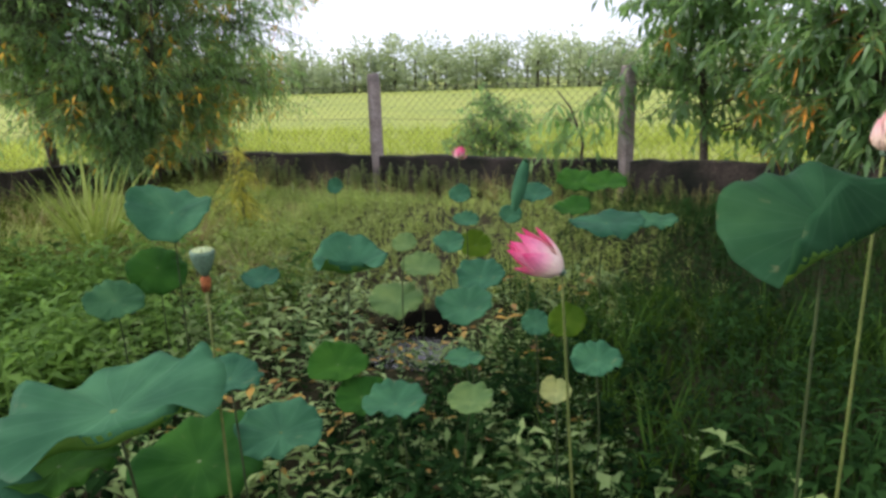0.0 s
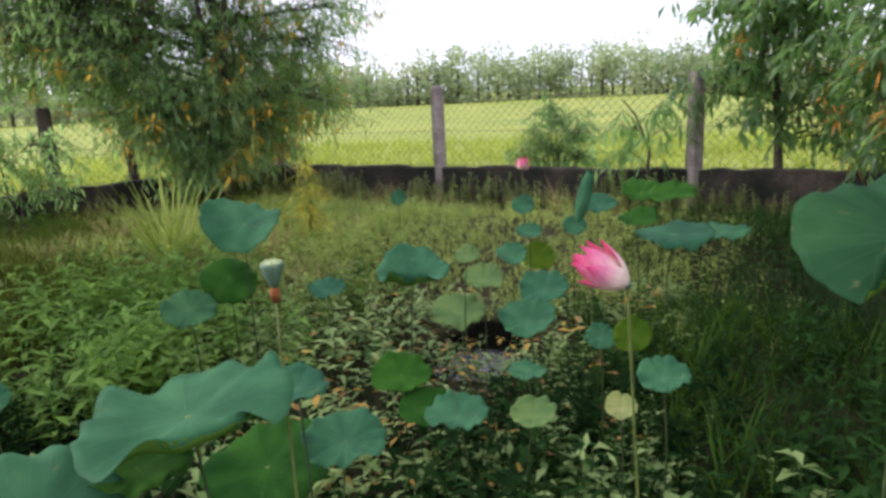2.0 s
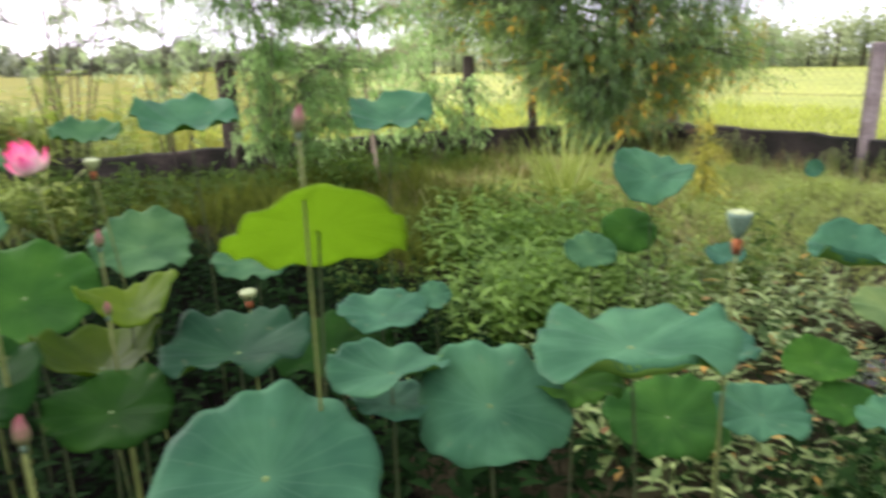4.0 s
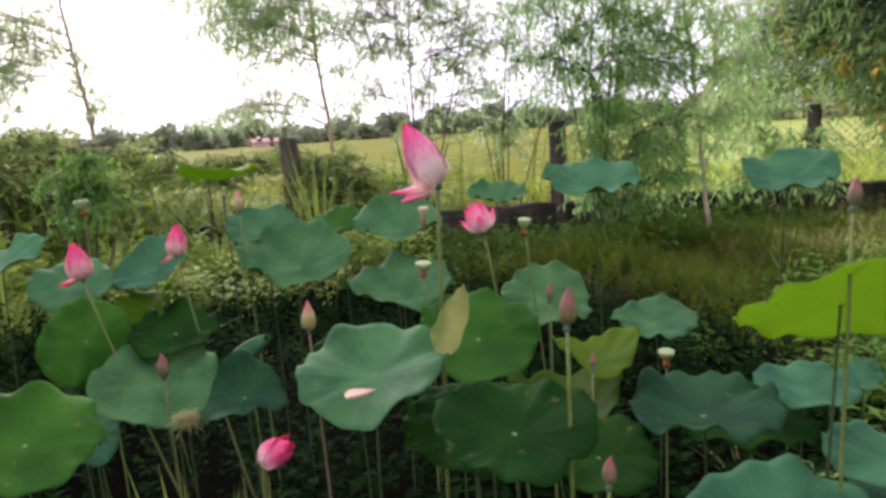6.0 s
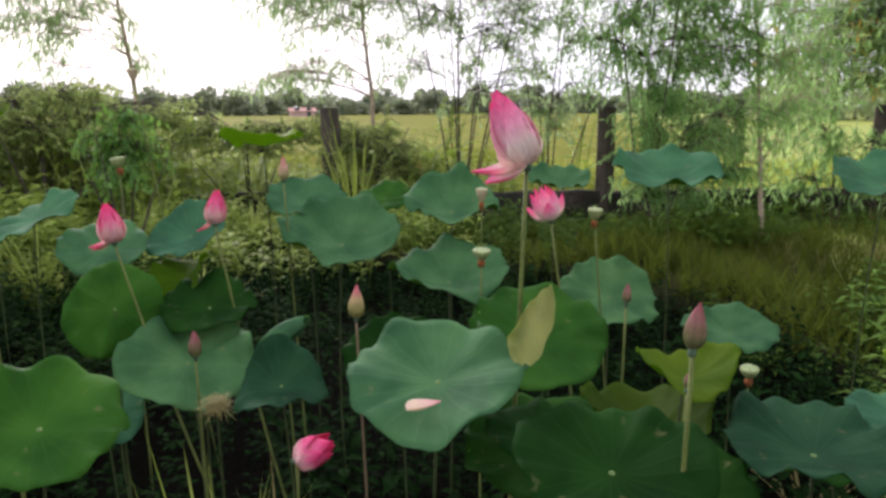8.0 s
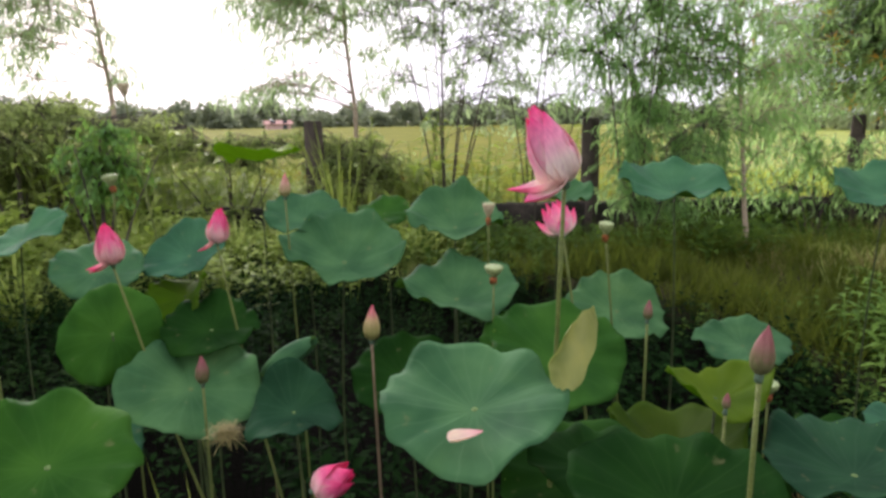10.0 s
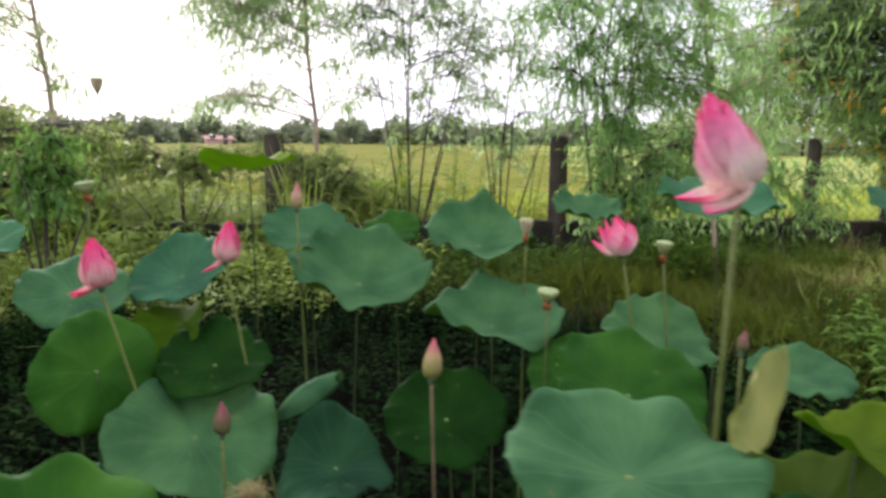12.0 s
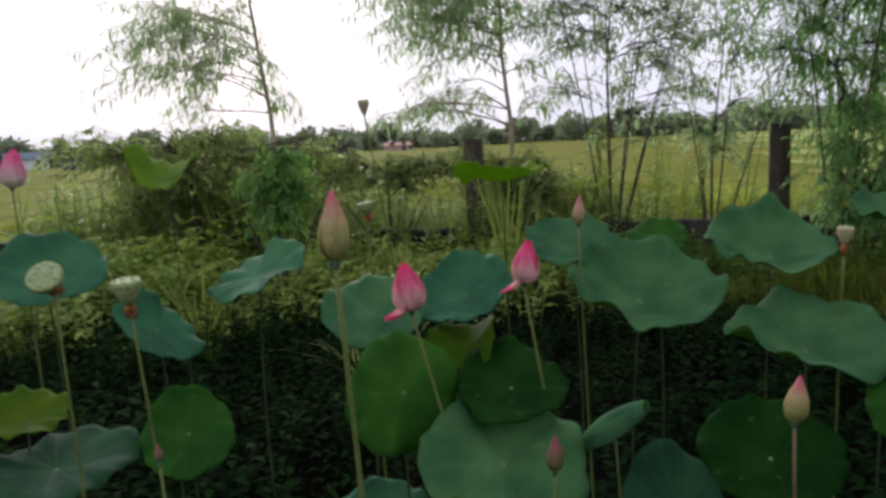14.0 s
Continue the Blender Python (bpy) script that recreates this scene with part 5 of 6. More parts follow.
# Pale bark here stands in for glare on the backlit trunk.
tree("slender_tree", (-9.95, 1.12, 0.15), [(-9.99, 1.13, 1.82), (-9.94, 1.03, 2.73), (-9.77, 0.98, 3.78), (-9.53, 0.95, 4.67)], [
    ((-10.15, -0.44, 3.32), (0.47, 0.36), 98),
    ((-9.95, -0.01, 2.69), (0.47, 0.36), 98),
    ((-9.81, 0.93, 3.06), (0.47, 0.36), 98),
    ((-9.75, 1.33, 3.20), (0.47, 0.36), 98),
    ((-9.66, 1.21, 2.58), (0.47, 0.36), 98),
    ((-9.92, -0.36, 2.08), (0.40, 0.22), 72),
    ((-9.85, 0.03, 2.18), (0.40, 0.22), 72),
    ((-9.52, 1.41, 2.03), (0.40, 0.22), 72),
    ((-9.93, -0.06, 3.48), (0.73, 0.27), 273),
    ((-9.91, 0.42, 3.43), (0.73, 0.37), 331),
    ((-9.96, 0.68, 2.94), (0.55, 0.31), 206),
    ((-10.00, -0.09, 3.07), (0.46, 0.27), 145),
    ((-10.05, 0.29, 2.43), (0.37, 0.22), 94),
    ((-10.09, -0.08, 2.18), (0.46, 0.20), 117),
    ((-10.03, 0.64, 2.25), (0.37, 0.20), 87),
    ((-10.09, -0.36, 2.10), (0.31, 0.17), 63),
    ((-10.07, 0.34, 2.10), (0.46, 0.20), 117),
    ((-9.79, 0.25, 4.01), (1.28, 0.46), 816),
    ((-9.66, 1.28, 4.06), (1.00, 0.55), 667),
    ((-9.86, 0.98, 3.37), (0.46, 0.41), 190),
    ((-9.95, 0.13, 3.28), (0.82, 0.41), 420),
    ((-9.93, 0.55, 3.22), (0.64, 0.37), 277),
    ((-9.91, -0.25, 3.60), (0.64, 0.31), 253),
    ((-9.85, 0.71, 3.57), (0.73, 0.37), 331)], (M_EUCA, 0.19, 0.026, 0.5), M_BARKP,
     "slender leaning tree with sparse hanging leaves", girth=0.032, seed=6)
tree("bushy_sapling", (-8.97, 2.18, 0.15), [(-9.03, 2.16, 1.42), (-9.00, 2.14, 2.51), (-8.84, 2.17, 3.52), (-8.66, 2.21, 4.14)], [
    ((-9.17, 1.16, 2.97), (0.40, 0.36), 209),
    ((-8.98, 1.48, 2.30), (0.40, 0.36), 209),
    ((-8.89, 2.15, 2.58), (0.40, 0.36), 209),
    ((-8.71, 2.40, 1.91), (0.40, 0.36), 209),
    ((-8.63, 2.84, 1.98), (0.40, 0.36), 209),
    ((-8.74, 3.11, 2.92), (0.40, 0.36), 209),
    ((-8.81, 1.80, 1.71), (0.24, 0.20), 56),
    ((-8.61, 2.59, 1.54), (0.24, 0.20), 56),
    ((-9.09, 1.49, 3.13), (0.38, 0.38), 294),
    ((-9.04, 1.83, 2.93), (0.41, 0.38), 334),
    ((-9.14, 1.68, 2.37), (0.19, 0.19), 71),
    ((-9.08, 1.96, 2.16), (0.19, 0.15), 62),
    ((-8.87, 2.31, 3.13), (0.45, 0.45), 424),
    ((-8.71, 2.78, 3.05), (0.45, 0.53), 470),
    ((-8.76, 2.87, 2.43), (0.34, 0.38), 254),
    ((-8.88, 2.52, 2.57), (0.26, 0.30), 156),
    ((-8.89, 1.96, 3.52), (0.68, 0.38), 646),
    ((-8.58, 2.90, 3.51), (0.60, 0.41), 588),
    ((-8.70, 3.07, 2.14), (0.30, 0.30), 187),
    ((-9.01, 1.43, 3.58), (0.53, 0.30), 396),
    ((-9.02, 1.70, 3.26), (0.45, 0.38), 374),
    ((-9.00, 2.04, 2.79), (0.30, 0.45), 246),
    ((-8.77, 2.51, 3.33), (0.53, 0.45), 522),
    ((-8.79, 2.73, 2.71), (0.38, 0.45), 332),
    ((-8.75, 2.29, 3.71), (0.75, 0.38), 745),
    ((-9.11, 1.62, 2.79), (0.34, 0.30), 219),
    ((-8.95, 2.38, 2.22), (0.30, 0.30), 187),
    ((-8.62, 3.13, 2.77), (0.38, 0.45), 332),
    ((-8.90, 1.83, 3.65), (0.53, 0.38), 461)], (M_EUCA, 0.085, 0.022, 0.4), M_BARK,
     "many-stemmed sapling with small leaves spreading from one foot", girth=0.016, stems=8, sway=0.30, seed=7)
tree("bushy_sapling", (-8.38, 3.19, 0.15), [(-8.44, 3.20, 1.33), (-8.40, 3.26, 2.12), (-8.28, 3.29, 3.07)], [
    ((-8.49, 3.25, 1.67), (0.34, 0.30), 170),
    ((-8.35, 3.30, 1.40), (0.34, 0.30), 170),
    ((-8.30, 3.55, 2.75), (0.34, 0.30), 170),
    ((-8.50, 3.06, 1.62), (0.29, 0.22), 127),
    ((-8.38, 3.33, 1.83), (0.29, 0.29), 154),
    ((-8.29, 3.45, 2.46), (0.33, 0.33), 195),
    ((-8.38, 3.18, 2.74), (0.29, 0.29), 154),
    ((-8.51, 3.00, 2.20), (0.29, 0.29), 154),
    ((-8.25, 3.36, 3.07), (0.37, 0.37), 242),
    ((-8.28, 3.52, 1.97), (0.26, 0.29), 129)], (M_EUCA, 0.10, 0.026, 0.4), M_BARK,
     "low many-stemmed sapling beside the field", girth=0.015, stems=5, sway=0.3, seed=8)
tree("willow_tree", (-7.21, 3.94, 0.15), [(-7.24, 3.95, 1.40), (-7.27, 3.89, 2.18), (-7.15, 3.88, 3.04), (-6.97, 3.83, 3.82)], [
    ((-7.42, 3.30, 2.42), (0.46, 0.42), 315),
    ((-7.49, 3.81, 2.87), (0.46, 0.42), 315),
    ((-7.32, 4.09, 2.28), (0.46, 0.42), 315),
    ((-7.34, 4.51, 2.92), (0.46, 0.42), 315),
    ((-7.23, 4.61, 2.40), (0.46, 0.42), 315),
    ((-7.15, 4.38, 1.70), (0.46, 0.42), 315),
    ((-6.99, 4.80, 1.30), (0.46, 0.42), 315),
    ((-7.51, 3.29, 2.95), (0.41, 0.41), 249),
    ((-7.37, 3.65, 2.57), (0.47, 0.47), 340),
    ((-7.07, 4.05, 2.85), (0.54, 0.54), 446),
    ((-7.50, 3.50, 2.00), (0.31, 0.31), 140),
    ((-7.24, 3.95, 1.92), (0.47, 0.41), 306),
    ((-6.95, 4.36, 2.10), (0.41, 0.41), 249),
    ((-6.80, 4.47, 2.71), (0.47, 0.54), 373),
    ((-6.95, 4.37, 1.46), (0.37, 0.31), 182),
    ((-6.73, 4.67, 1.65), (0.31, 0.34), 149),
    ((-7.26, 3.58, 3.35), (0.75, 0.34), 500),
    ((-6.76, 4.34, 3.35), (0.81, 0.41), 634),
    ((-7.04, 4.19, 2.42), (0.54, 0.54), 446),
    ((-7.30, 3.83, 2.25), (0.47, 0.47), 340),
    ((-7.36, 3.50, 3.12), (0.54, 0.41), 367),
    ((-6.98, 4.06, 3.26), (0.75, 0.41), 565),
    ((-6.68, 4.69, 2.21), (0.41, 0.41), 249)], (M_WILLOW, 0.165, 0.022, 0.35), M_BARK,
     "leafy tree with long narrow bright green leaves", girth=0.015, stems=5, sway=0.28, seed=9)
tree("leafy_shrub", (-6.89, 3.93, 0.15), [(-6.95, 3.94, 0.78), (-6.99, 3.94, 1.16)], [
    ((-7.02, 3.80, 1.09), (0.34, 0.30), 460),
    ((-7.07, 3.83, 1.47), (0.40, 0.33), 594),
    ((-6.91, 4.04, 1.04), (0.40, 0.30), 553),
    ((-6.73, 4.33, 1.29), (0.40, 0.33), 594),
    ((-6.53, 4.57, 0.99), (0.37, 0.30), 492),
    ((-7.00, 3.85, 0.78), (0.36, 0.23), 420),
    ((-6.78, 4.19, 0.73), (0.40, 0.20), 422),
    ((-6.54, 4.60, 1.53), (0.33, 0.30), 433),
    ((-7.05, 3.90, 1.75), (0.33, 0.27), 400)], (M_WILLOW, 0.12, 0.026, 0.5), M_BARK,
     "bushy light green shrub with narrow leaves by the wall", "shrub", girth=0.02, stems=6, sway=0.5, seed=21)
tree("leafy_shrub", (-6.84, 6.22, 0.15), [(-6.90, 6.23, 0.70), (-6.95, 6.23, 1.11)], [
    ((-7.13, 6.01, 0.83), (0.39, 0.32), 344),
    ((-6.95, 6.23, 1.11), (0.39, 0.35), 372),
    ((-6.70, 6.44, 0.79), (0.39, 0.32), 344),
    ((-6.59, 6.59, 1.25), (0.39, 0.39), 399),
    ((-7.10, 6.09, 1.44), (0.35, 0.32), 299)], (M_WILLOW, 0.12, 0.026, 0.5), M_BARK,
     "loose light green shrub beside the fence post", "shrub", girth=0.02, stems=5, sway=0.5, seed=22)
tree("stake_tree", (-6.47, 4.96, 0.15), [(-6.59, 4.96, 0.85), (-6.67, 4.92, 1.65), (-6.70, 4.84, 2.37), (-6.67, 4.70, 3.16)], [
    ((-6.87, 5.37, 1.29), (0.44, 0.38), 232),
    ((-6.99, 5.62, 2.31), (0.44, 0.38), 232),
    ((-7.20, 5.22, 2.96), (0.44, 0.38), 232),
    ((-6.85, 5.85, 1.79), (0.44, 0.38), 232),
    ((-6.60, 5.30, 1.75), (0.44, 0.38), 232),
    ((-6.82, 4.64, 2.61), (0.42, 0.35), 192),
    ((-6.57, 4.93, 2.70), (0.42, 0.35), 192),
    ((-6.51, 5.09, 2.12), (0.35, 0.35), 149),
    ((-6.87, 4.65, 2.08), (0.35, 0.35), 149),
    ((-6.72, 4.67, 3.06), (0.76, 0.35), 436),
    ((-6.42, 5.21, 1.65), (0.31, 0.31), 121),
    ((-6.27, 5.35, 2.22), (0.42, 0.42), 217),
    ((-6.65, 4.89, 2.37), (0.42, 0.42), 217),
    ((-6.93, 4.52, 2.50), (0.42, 0.42), 217),
    ((-6.40, 5.15, 2.63), (0.49, 0.42), 266)], (M_WILLOW, 0.165, 0.022, 0.35), M_BARKP,
     "thin pale upright trunk with light narrow leaves", girth=0.026, seed=10)
tree("dark_tree", (-7.31, 8.72, 0.15), [(-7.38, 8.73, 1.42), (-7.44, 8.65, 2.46), (-7.44, 8.48, 3.61)], [
    ((-8.36, 7.85, 2.62), (0.68, 0.68), 696),
    ((-8.48, 7.78, 1.95), (0.48, 0.39), 303),
    ((-7.97, 8.24, 2.18), (0.58, 0.48), 451),
    ((-7.85, 8.25, 3.06), (0.77, 0.77), 910),
    ((-7.42, 8.66, 2.62), (0.87, 0.87), 1153),
    ((-7.18, 8.89, 1.73), (0.58, 0.58), 511),
    ((-7.50, 8.46, 3.47), (1.16, 0.68), 1434),
    ((-8.21, 7.85, 3.49), (0.87, 0.58), 879),
    ((-7.03, 8.88, 3.11), (0.87, 1.06), 1321),
    ((-7.56, 8.60, 1.58), (0.48, 0.48), 352),
    ((-8.08, 8.10, 2.68), (0.77, 0.68), 832),
    ((-7.64, 8.51, 2.32), (0.77, 0.68), 832),
    ((-7.18, 8.69, 3.57), (0.87, 0.77), 1066),
    ((-7.20, 8.85, 2.29), (0.68, 0.68), 696)], (M_MANGO, 0.13, 0.032, 0.5), M_BARK,
     "dark leafy tree behind the fence post", girth=0.07, seed=11)
# Trunk paled with the same bark, for backlight glare.
tree("slender_tree", (-11.28, -2.21, 0.15), [(-11.26, -2.25, 2.22), (-11.16, -2.34, 3.11), (-11.00, -2.36, 3.94), (-10.76, -2.30, 4.84)], [
    ((-10.79, -3.82, 3.34), (0.61, 0.36), 238),
    ((-10.90, -3.31, 3.50), (0.71, 0.41), 319),
    ((-11.02, -3.16, 2.97), (0.61, 0.51), 301),
    ((-10.80, -4.06, 2.67), (0.41, 0.25), 110),
    ((-10.92, -3.62, 2.82), (0.46, 0.31), 144),
    ((-11.02, -3.39, 2.35), (0.36, 0.46), 135),
    ((-11.08, -2.77, 3.12), (0.41, 0.36), 138),
    ((-11.22, -2.27, 2.71), (0.31, 0.41), 102),
    ((-11.25, -2.23, 2.30), (0.25, 0.25), 58),
    ((-11.01, -2.70, 3.65), (0.51, 0.36), 186),
    ((-10.82, -3.06, 4.15), (1.23, 0.46), 713),
    ((-10.70, -4.19, 3.12), (0.41, 0.21), 94),
    ((-11.28, -1.97, 2.46), (0.25, 0.18), 46),
    ((-10.91, -3.51, 3.12), (0.61, 0.41), 259),
    ((-11.02, -2.89, 3.35), (0.51, 0.41), 203),
    ((-10.79, -3.64, 3.64), (0.71, 0.36), 292),
    ((-11.04, -3.20, 2.66), (0.41, 0.41), 150),
    ((-11.18, -2.23, 3.03), (0.31, 0.41), 102)], (M_EUCA, 0.19, 0.026, 0.5), M_BARKP,
     "slender tree with open sprays of hanging leaves", girth=0.035, seed=12)
tree("shrub", (-9.84, -2.73, 0.15), [(-9.87, -2.70, 1.31), (-9.88, -2.66, 1.67)], [
    ((-9.81, -2.99, 1.83), (0.39, 0.23), 485),
    ((-9.91, -2.51, 1.88), (0.47, 0.27), 688),
    ((-9.71, -3.35, 1.43), (0.47, 0.27), 688),
    ((-9.84, -2.83, 1.39), (0.55, 0.35), 1001),
    ((-9.94, -2.32, 1.58), (0.39, 0.31), 589),
    ((-9.55, -3.81, 1.18), (0.47, 0.23), 620),
    ((-10.04, -1.51, 1.68), (0.31, 0.23), 360),
    ((-10.06, -1.23, 1.48), (0.31, 0.22), 344),
    ((-9.74, -3.19, 1.13), (0.62, 0.27), 1012),
    ((-9.89, -2.51, 1.07), (0.62, 0.27), 1012),
    ((-10.00, -1.85, 1.18), (0.47, 0.23), 620)], (M_SHRUB, 0.09, 0.034, 0.3), M_BARK,
     "broad dark green bush overgrowing the low wall", "shrub", girth=0.03, stems=5, sway=0.5, seed=13)
tree("shrub", (-7.37, -1.74, 0.15), [(-7.39, -1.72, 1.22), (-7.41, -1.69, 1.54)], [
    ((-7.42, -1.64, 1.59), (0.25, 0.20), 343),
    ((-7.38, -1.86, 1.39), (0.22, 0.22), 320),
    ((-7.42, -1.55, 1.31), (0.25, 0.22), 375),
    ((-7.38, -1.73, 1.11), (0.31, 0.22), 491)], (M_SHRUBL, 0.10, 0.036, 0.4), M_BARK,
     "lush light green shrub on the weedy bank", "shrub", girth=0.022, stems=5, sway=0.4, seed=14)
tree("shrub", (-9.38, 0.92, 0.15), [(-9.39, 0.98, 1.23), (-9.40, 0.99, 1.45)], [
    ((-9.42, 0.81, 1.31), (0.31, 0.23), 493),
    ((-9.37, 1.16, 1.34), (0.34, 0.27), 640),
    ((-9.30, 1.44, 1.14), (0.27, 0.23), 412),
    ((-9.39, 0.93, 1.05), (0.46, 0.19), 751),
    ((-9.47, 0.40, 1.47), (0.38, 0.19), 588),
    ((-9.49, -0.09, 1.38), (0.38, 0.17), 540),
    ((-9.49, -0.61, 1.36), (0.38, 0.19), 588),
    ((-9.31, 1.35, 0.92), (0.46, 0.19), 751),
    ((-9.44, 0.59, 1.17), (0.46, 0.19), 751)], (M_SHRUB, 0.085, 0.034, 0.3), M_BARK,
     "dense dark-leaved shrub by the fence", "shrub", girth=0.025, stems=6, sway=0.5, blossom=0.02, blossom_m=M_RUST, seed=15)
tree("shrub", (-9.30, -0.60, 0.15), [(-9.32, -0.60, 0.90), (-9.34, -0.60, 1.30)], [
    ((-9.72, -1.70, 1.52), (0.40, 0.26), 465),
    ((-9.61, -1.42, 1.28), (0.44, 0.26), 510),
    ((-9.58, -1.12, 1.48), (0.38, 0.24), 405),
    ((-9.46, -0.84, 1.18), (0.44, 0.26), 510),
    ((-9.45, -0.61, 1.40), (0.34, 0.22), 345),
    ((-9.34, -0.33, 1.16), (0.40, 0.24), 420),
    ((-9.32, -0.02, 1.38), (0.32, 0.22), 315)], (M_SHRUB, 0.085, 0.034, 0.3), M_BARK,
     "tangled olive-green shrub before the paddy", "shrub", girth=0.02, stems=7, sway=0.7, seed=17)
tree("shrub", (-8.95, 1.05, 0.15), [(-8.97, 1.05, 0.80), (-8.98, 1.05, 1.15)], [
    ((-9.11, 0.70, 1.18), (0.30, 0.24), 430),
    ((-9.04, 1.08, 1.26), (0.32, 0.26), 480),
    ((-8.96, 1.36, 1.10), (0.32, 0.24), 460),
    ((-8.98, 1.05, 0.85), (0.42, 0.24), 600)], (M_SHRUB, 0.085, 0.034, 0.3), M_BARK,
     "small dark round shrub at the foot of a fence post", "shrub", girth=0.02, stems=5, sway=0.5, seed=18)
tree("shrub", (-9.20, -2.98, 0.15), [(-9.21, -2.96, 1.34), (-9.23, -2.94, 1.61)], [
    ((-9.14, -3.20, 1.76), (0.48, 0.24), 662),
    ((-9.30, -2.68, 1.85), (0.48, 0.24), 662),
    ((-9.22, -2.96, 1.41), (0.56, 0.32), 986),
    ((-9.05, -3.45, 1.50), (0.40, 0.32), 628),
    ((-9.40, -2.27, 1.59), (0.48, 0.24), 662),
    ((-9.52, -1.67, 1.61), (0.40, 0.20), 458),
    ((-8.90, -3.83, 1.71), (0.56, 0.40), 1146)], (M_SHRUB, 0.09, 0.034, 0.3), M_BARK,
     "dark bush along the overgrown wall", "shrub", girth=0.03, stems=5, sway=0.6, seed=16)


# ---------------------------------------------------------------- grass, weeds and fallen leaves
def box(x0, x1, y0, y1, inside=True, gap=0.15, hole=None, wet=None):
    def where(rnd):
        x, y = rnd.uniform(x0, x1), rnd.uniform(y0, y1)
        if min(x - x0, x1 - x, y - y0, y1 - y) < rnd.uniform(-0.1, 0.55) + 0.7 * max(0.0, noise.noise(Vector((x * 0.9, y * 0.9, 2.0)))):
            return None
        b = beyond_wall(x, y)
        if (b > -gap) if inside else (b < gap):
            return None
        if hole and ((x - hole[0]) / hole[2]) ** 2 + ((y - hole[1]) / hole[3]) ** 2 < 1:
            return None
        if wet is not None and (bog(x, y) < 1.0 + rnd.uniform(-0.15, 0.15)) != wet:
            return None
        return x, y
    return where


def off_wall(inner, least=0.8):
    """Keeps a strip along the foot of the wall nearly bare."""
    def where(rnd):
        p = inner(rnd)
        return p if p is not None and (p[1] < 3.0 or -beyond_wall(*p) > least + rnd.uniform(-0.35, 0.5)) else None
    return where


def off_shallows(inner):
    """Leaves out the dark hollow of the bank beside the water."""
    def where(rnd):
        p = inner(rnd)
        return None if p is None or ((p[0] + 2.5) / 1.2) ** 2 + ((p[1] - 3.3) / 0.9) ** 2 < rnd.uniform(0.7, 1.2) else p
    return where


def shade_strip(inner):
    """Bank strip by the fence posts, darkened for tree shade, or all but it."""
    def where(rnd):
        p = inner(rnd)
        return p if p is not None and p[1] > 1.2 + rnd.uniform(-0.6, 0.6) and p[1] < -1.0 * p[0] + 0.6 + rnd.uniform(-1.1, 1.1) else None
    return where


def off_shade_strip(inner):
    def where(rnd):
        p = inner(rnd)
        return None if p is None or (p[1] > 1.2 + rnd.uniform(-0.6, 0.6) and p[1] < -1.0 * p[0] + 0.6 + rnd.uniform(-1.1, 1.1)) else p
    return where


WEED = weed_templates(1, 0.42, 0.17)
BROAD = weed_templates(2, 0.50, 0.22, 8)
LANK = weed_templates(3, 0.34, 0.10, 9)
FINE = grass_templates(4, 0.030)
RICE = grass_templates(5, 0.055, 5, 0.25)
TALL = grass_templates(6, 0.018, 9, 0.4)
LANCE = weed_templates(11, 0.58, 0.17, 7)
HOLE = (-0.61, 3.91, 0.16, 0.13)

scatter("weeds", "dense low green weeds over the pond bank", "weeds", 16000, off_shallows(off_wall(off_shade_strip(box(-9.4, -1.5, -6.5, 8.6, wet=False)))), WEED, (0.10, 0.24), M_WEED, 1)
scatter("weeds", "taller leafy weeds grown up against the low wall", "weeds", 3200, off_shade_strip(box(-9.3, -6.2, -5.0, 4.6)), WEED, (0.30, 0.62), M_WEED, 12)
scatter("weeds", "weeds rambling over the buried wall", "weeds", 4000, box(-13.5, -8.6, -9.0, 1.5, False, -0.3), WEED, (0.25, 0.5), M_WEED, 14)
HEDGE = weed_templates(8, 0.20, 0.075, 22)
scatter("hedge", "tangled dark green hedge over the buried wall", "hedge", 900, box(-11.6, -9.3, -5.6, -0.4, False, -0.6), HEDGE, (0.8, 1.45), M_SHRUB, 15)
scatter("hedge", "lower dark green hedge beside the fence posts", "hedge", 700, box(-10.4, -8.5, -0.6, 3.2, False, -0.4), HEDGE, (0.6, 1.0), M_SHRUB, 16)
scatter("tall_weeds", "tall lank weeds standing along the overgrown wall", "weeds", 260, box(-10.4, -8.3, -5.5, 4.0, False, -0.8), LANK, (0.9, 1.7), M_WEED, 22)
scatter("weeds", "low weeds between lotus stalks, near black to hold shade", "weeds", 11000, box(-8.6, 1.2, -5.8, 4.6, hole=HOLE, wet=True), WEED, (0.14, 0.36), M_BOGW, 2)
scatter("weeds", "lank weeds below the tree, their green darkened for shade", "weeds", 5200, box(-0.5, 5.4, 0.6, 4.8), LANK, (0.16, 0.42), M_WEEDD, 3)
scatter("weeds", "pale-leaved weeds at the water's edge", "weeds", 1050, box(-2.3, 0.6, 1.8, 5.0, hole=HOLE), LANCE, (0.14, 0.28), M_WEEDP, 4)
scatter("weeds", "sparse weeds on the soil, their green darkened for shade", "weeds", 3600, box(0.0, 5.4, 4.2, 8.6), LANK, (0.16, 0.36), M_WEEDD, 34)
scatter("weeds", "few broad pale weeds near the water", "weeds", 90, box(-0.6, 1.7, 1.1, 3.0), BROAD, (0.18, 0.34), M_WEEDP, 28)
scatter("weeds", "mixed leafy weeds by the wall, toned down for tree shade", "weeds", 1800, shade_strip(box(-9.3, -5.6, 0.6, 7.0)), WEED, (0.24, 0.55), M_BROADW, 29)
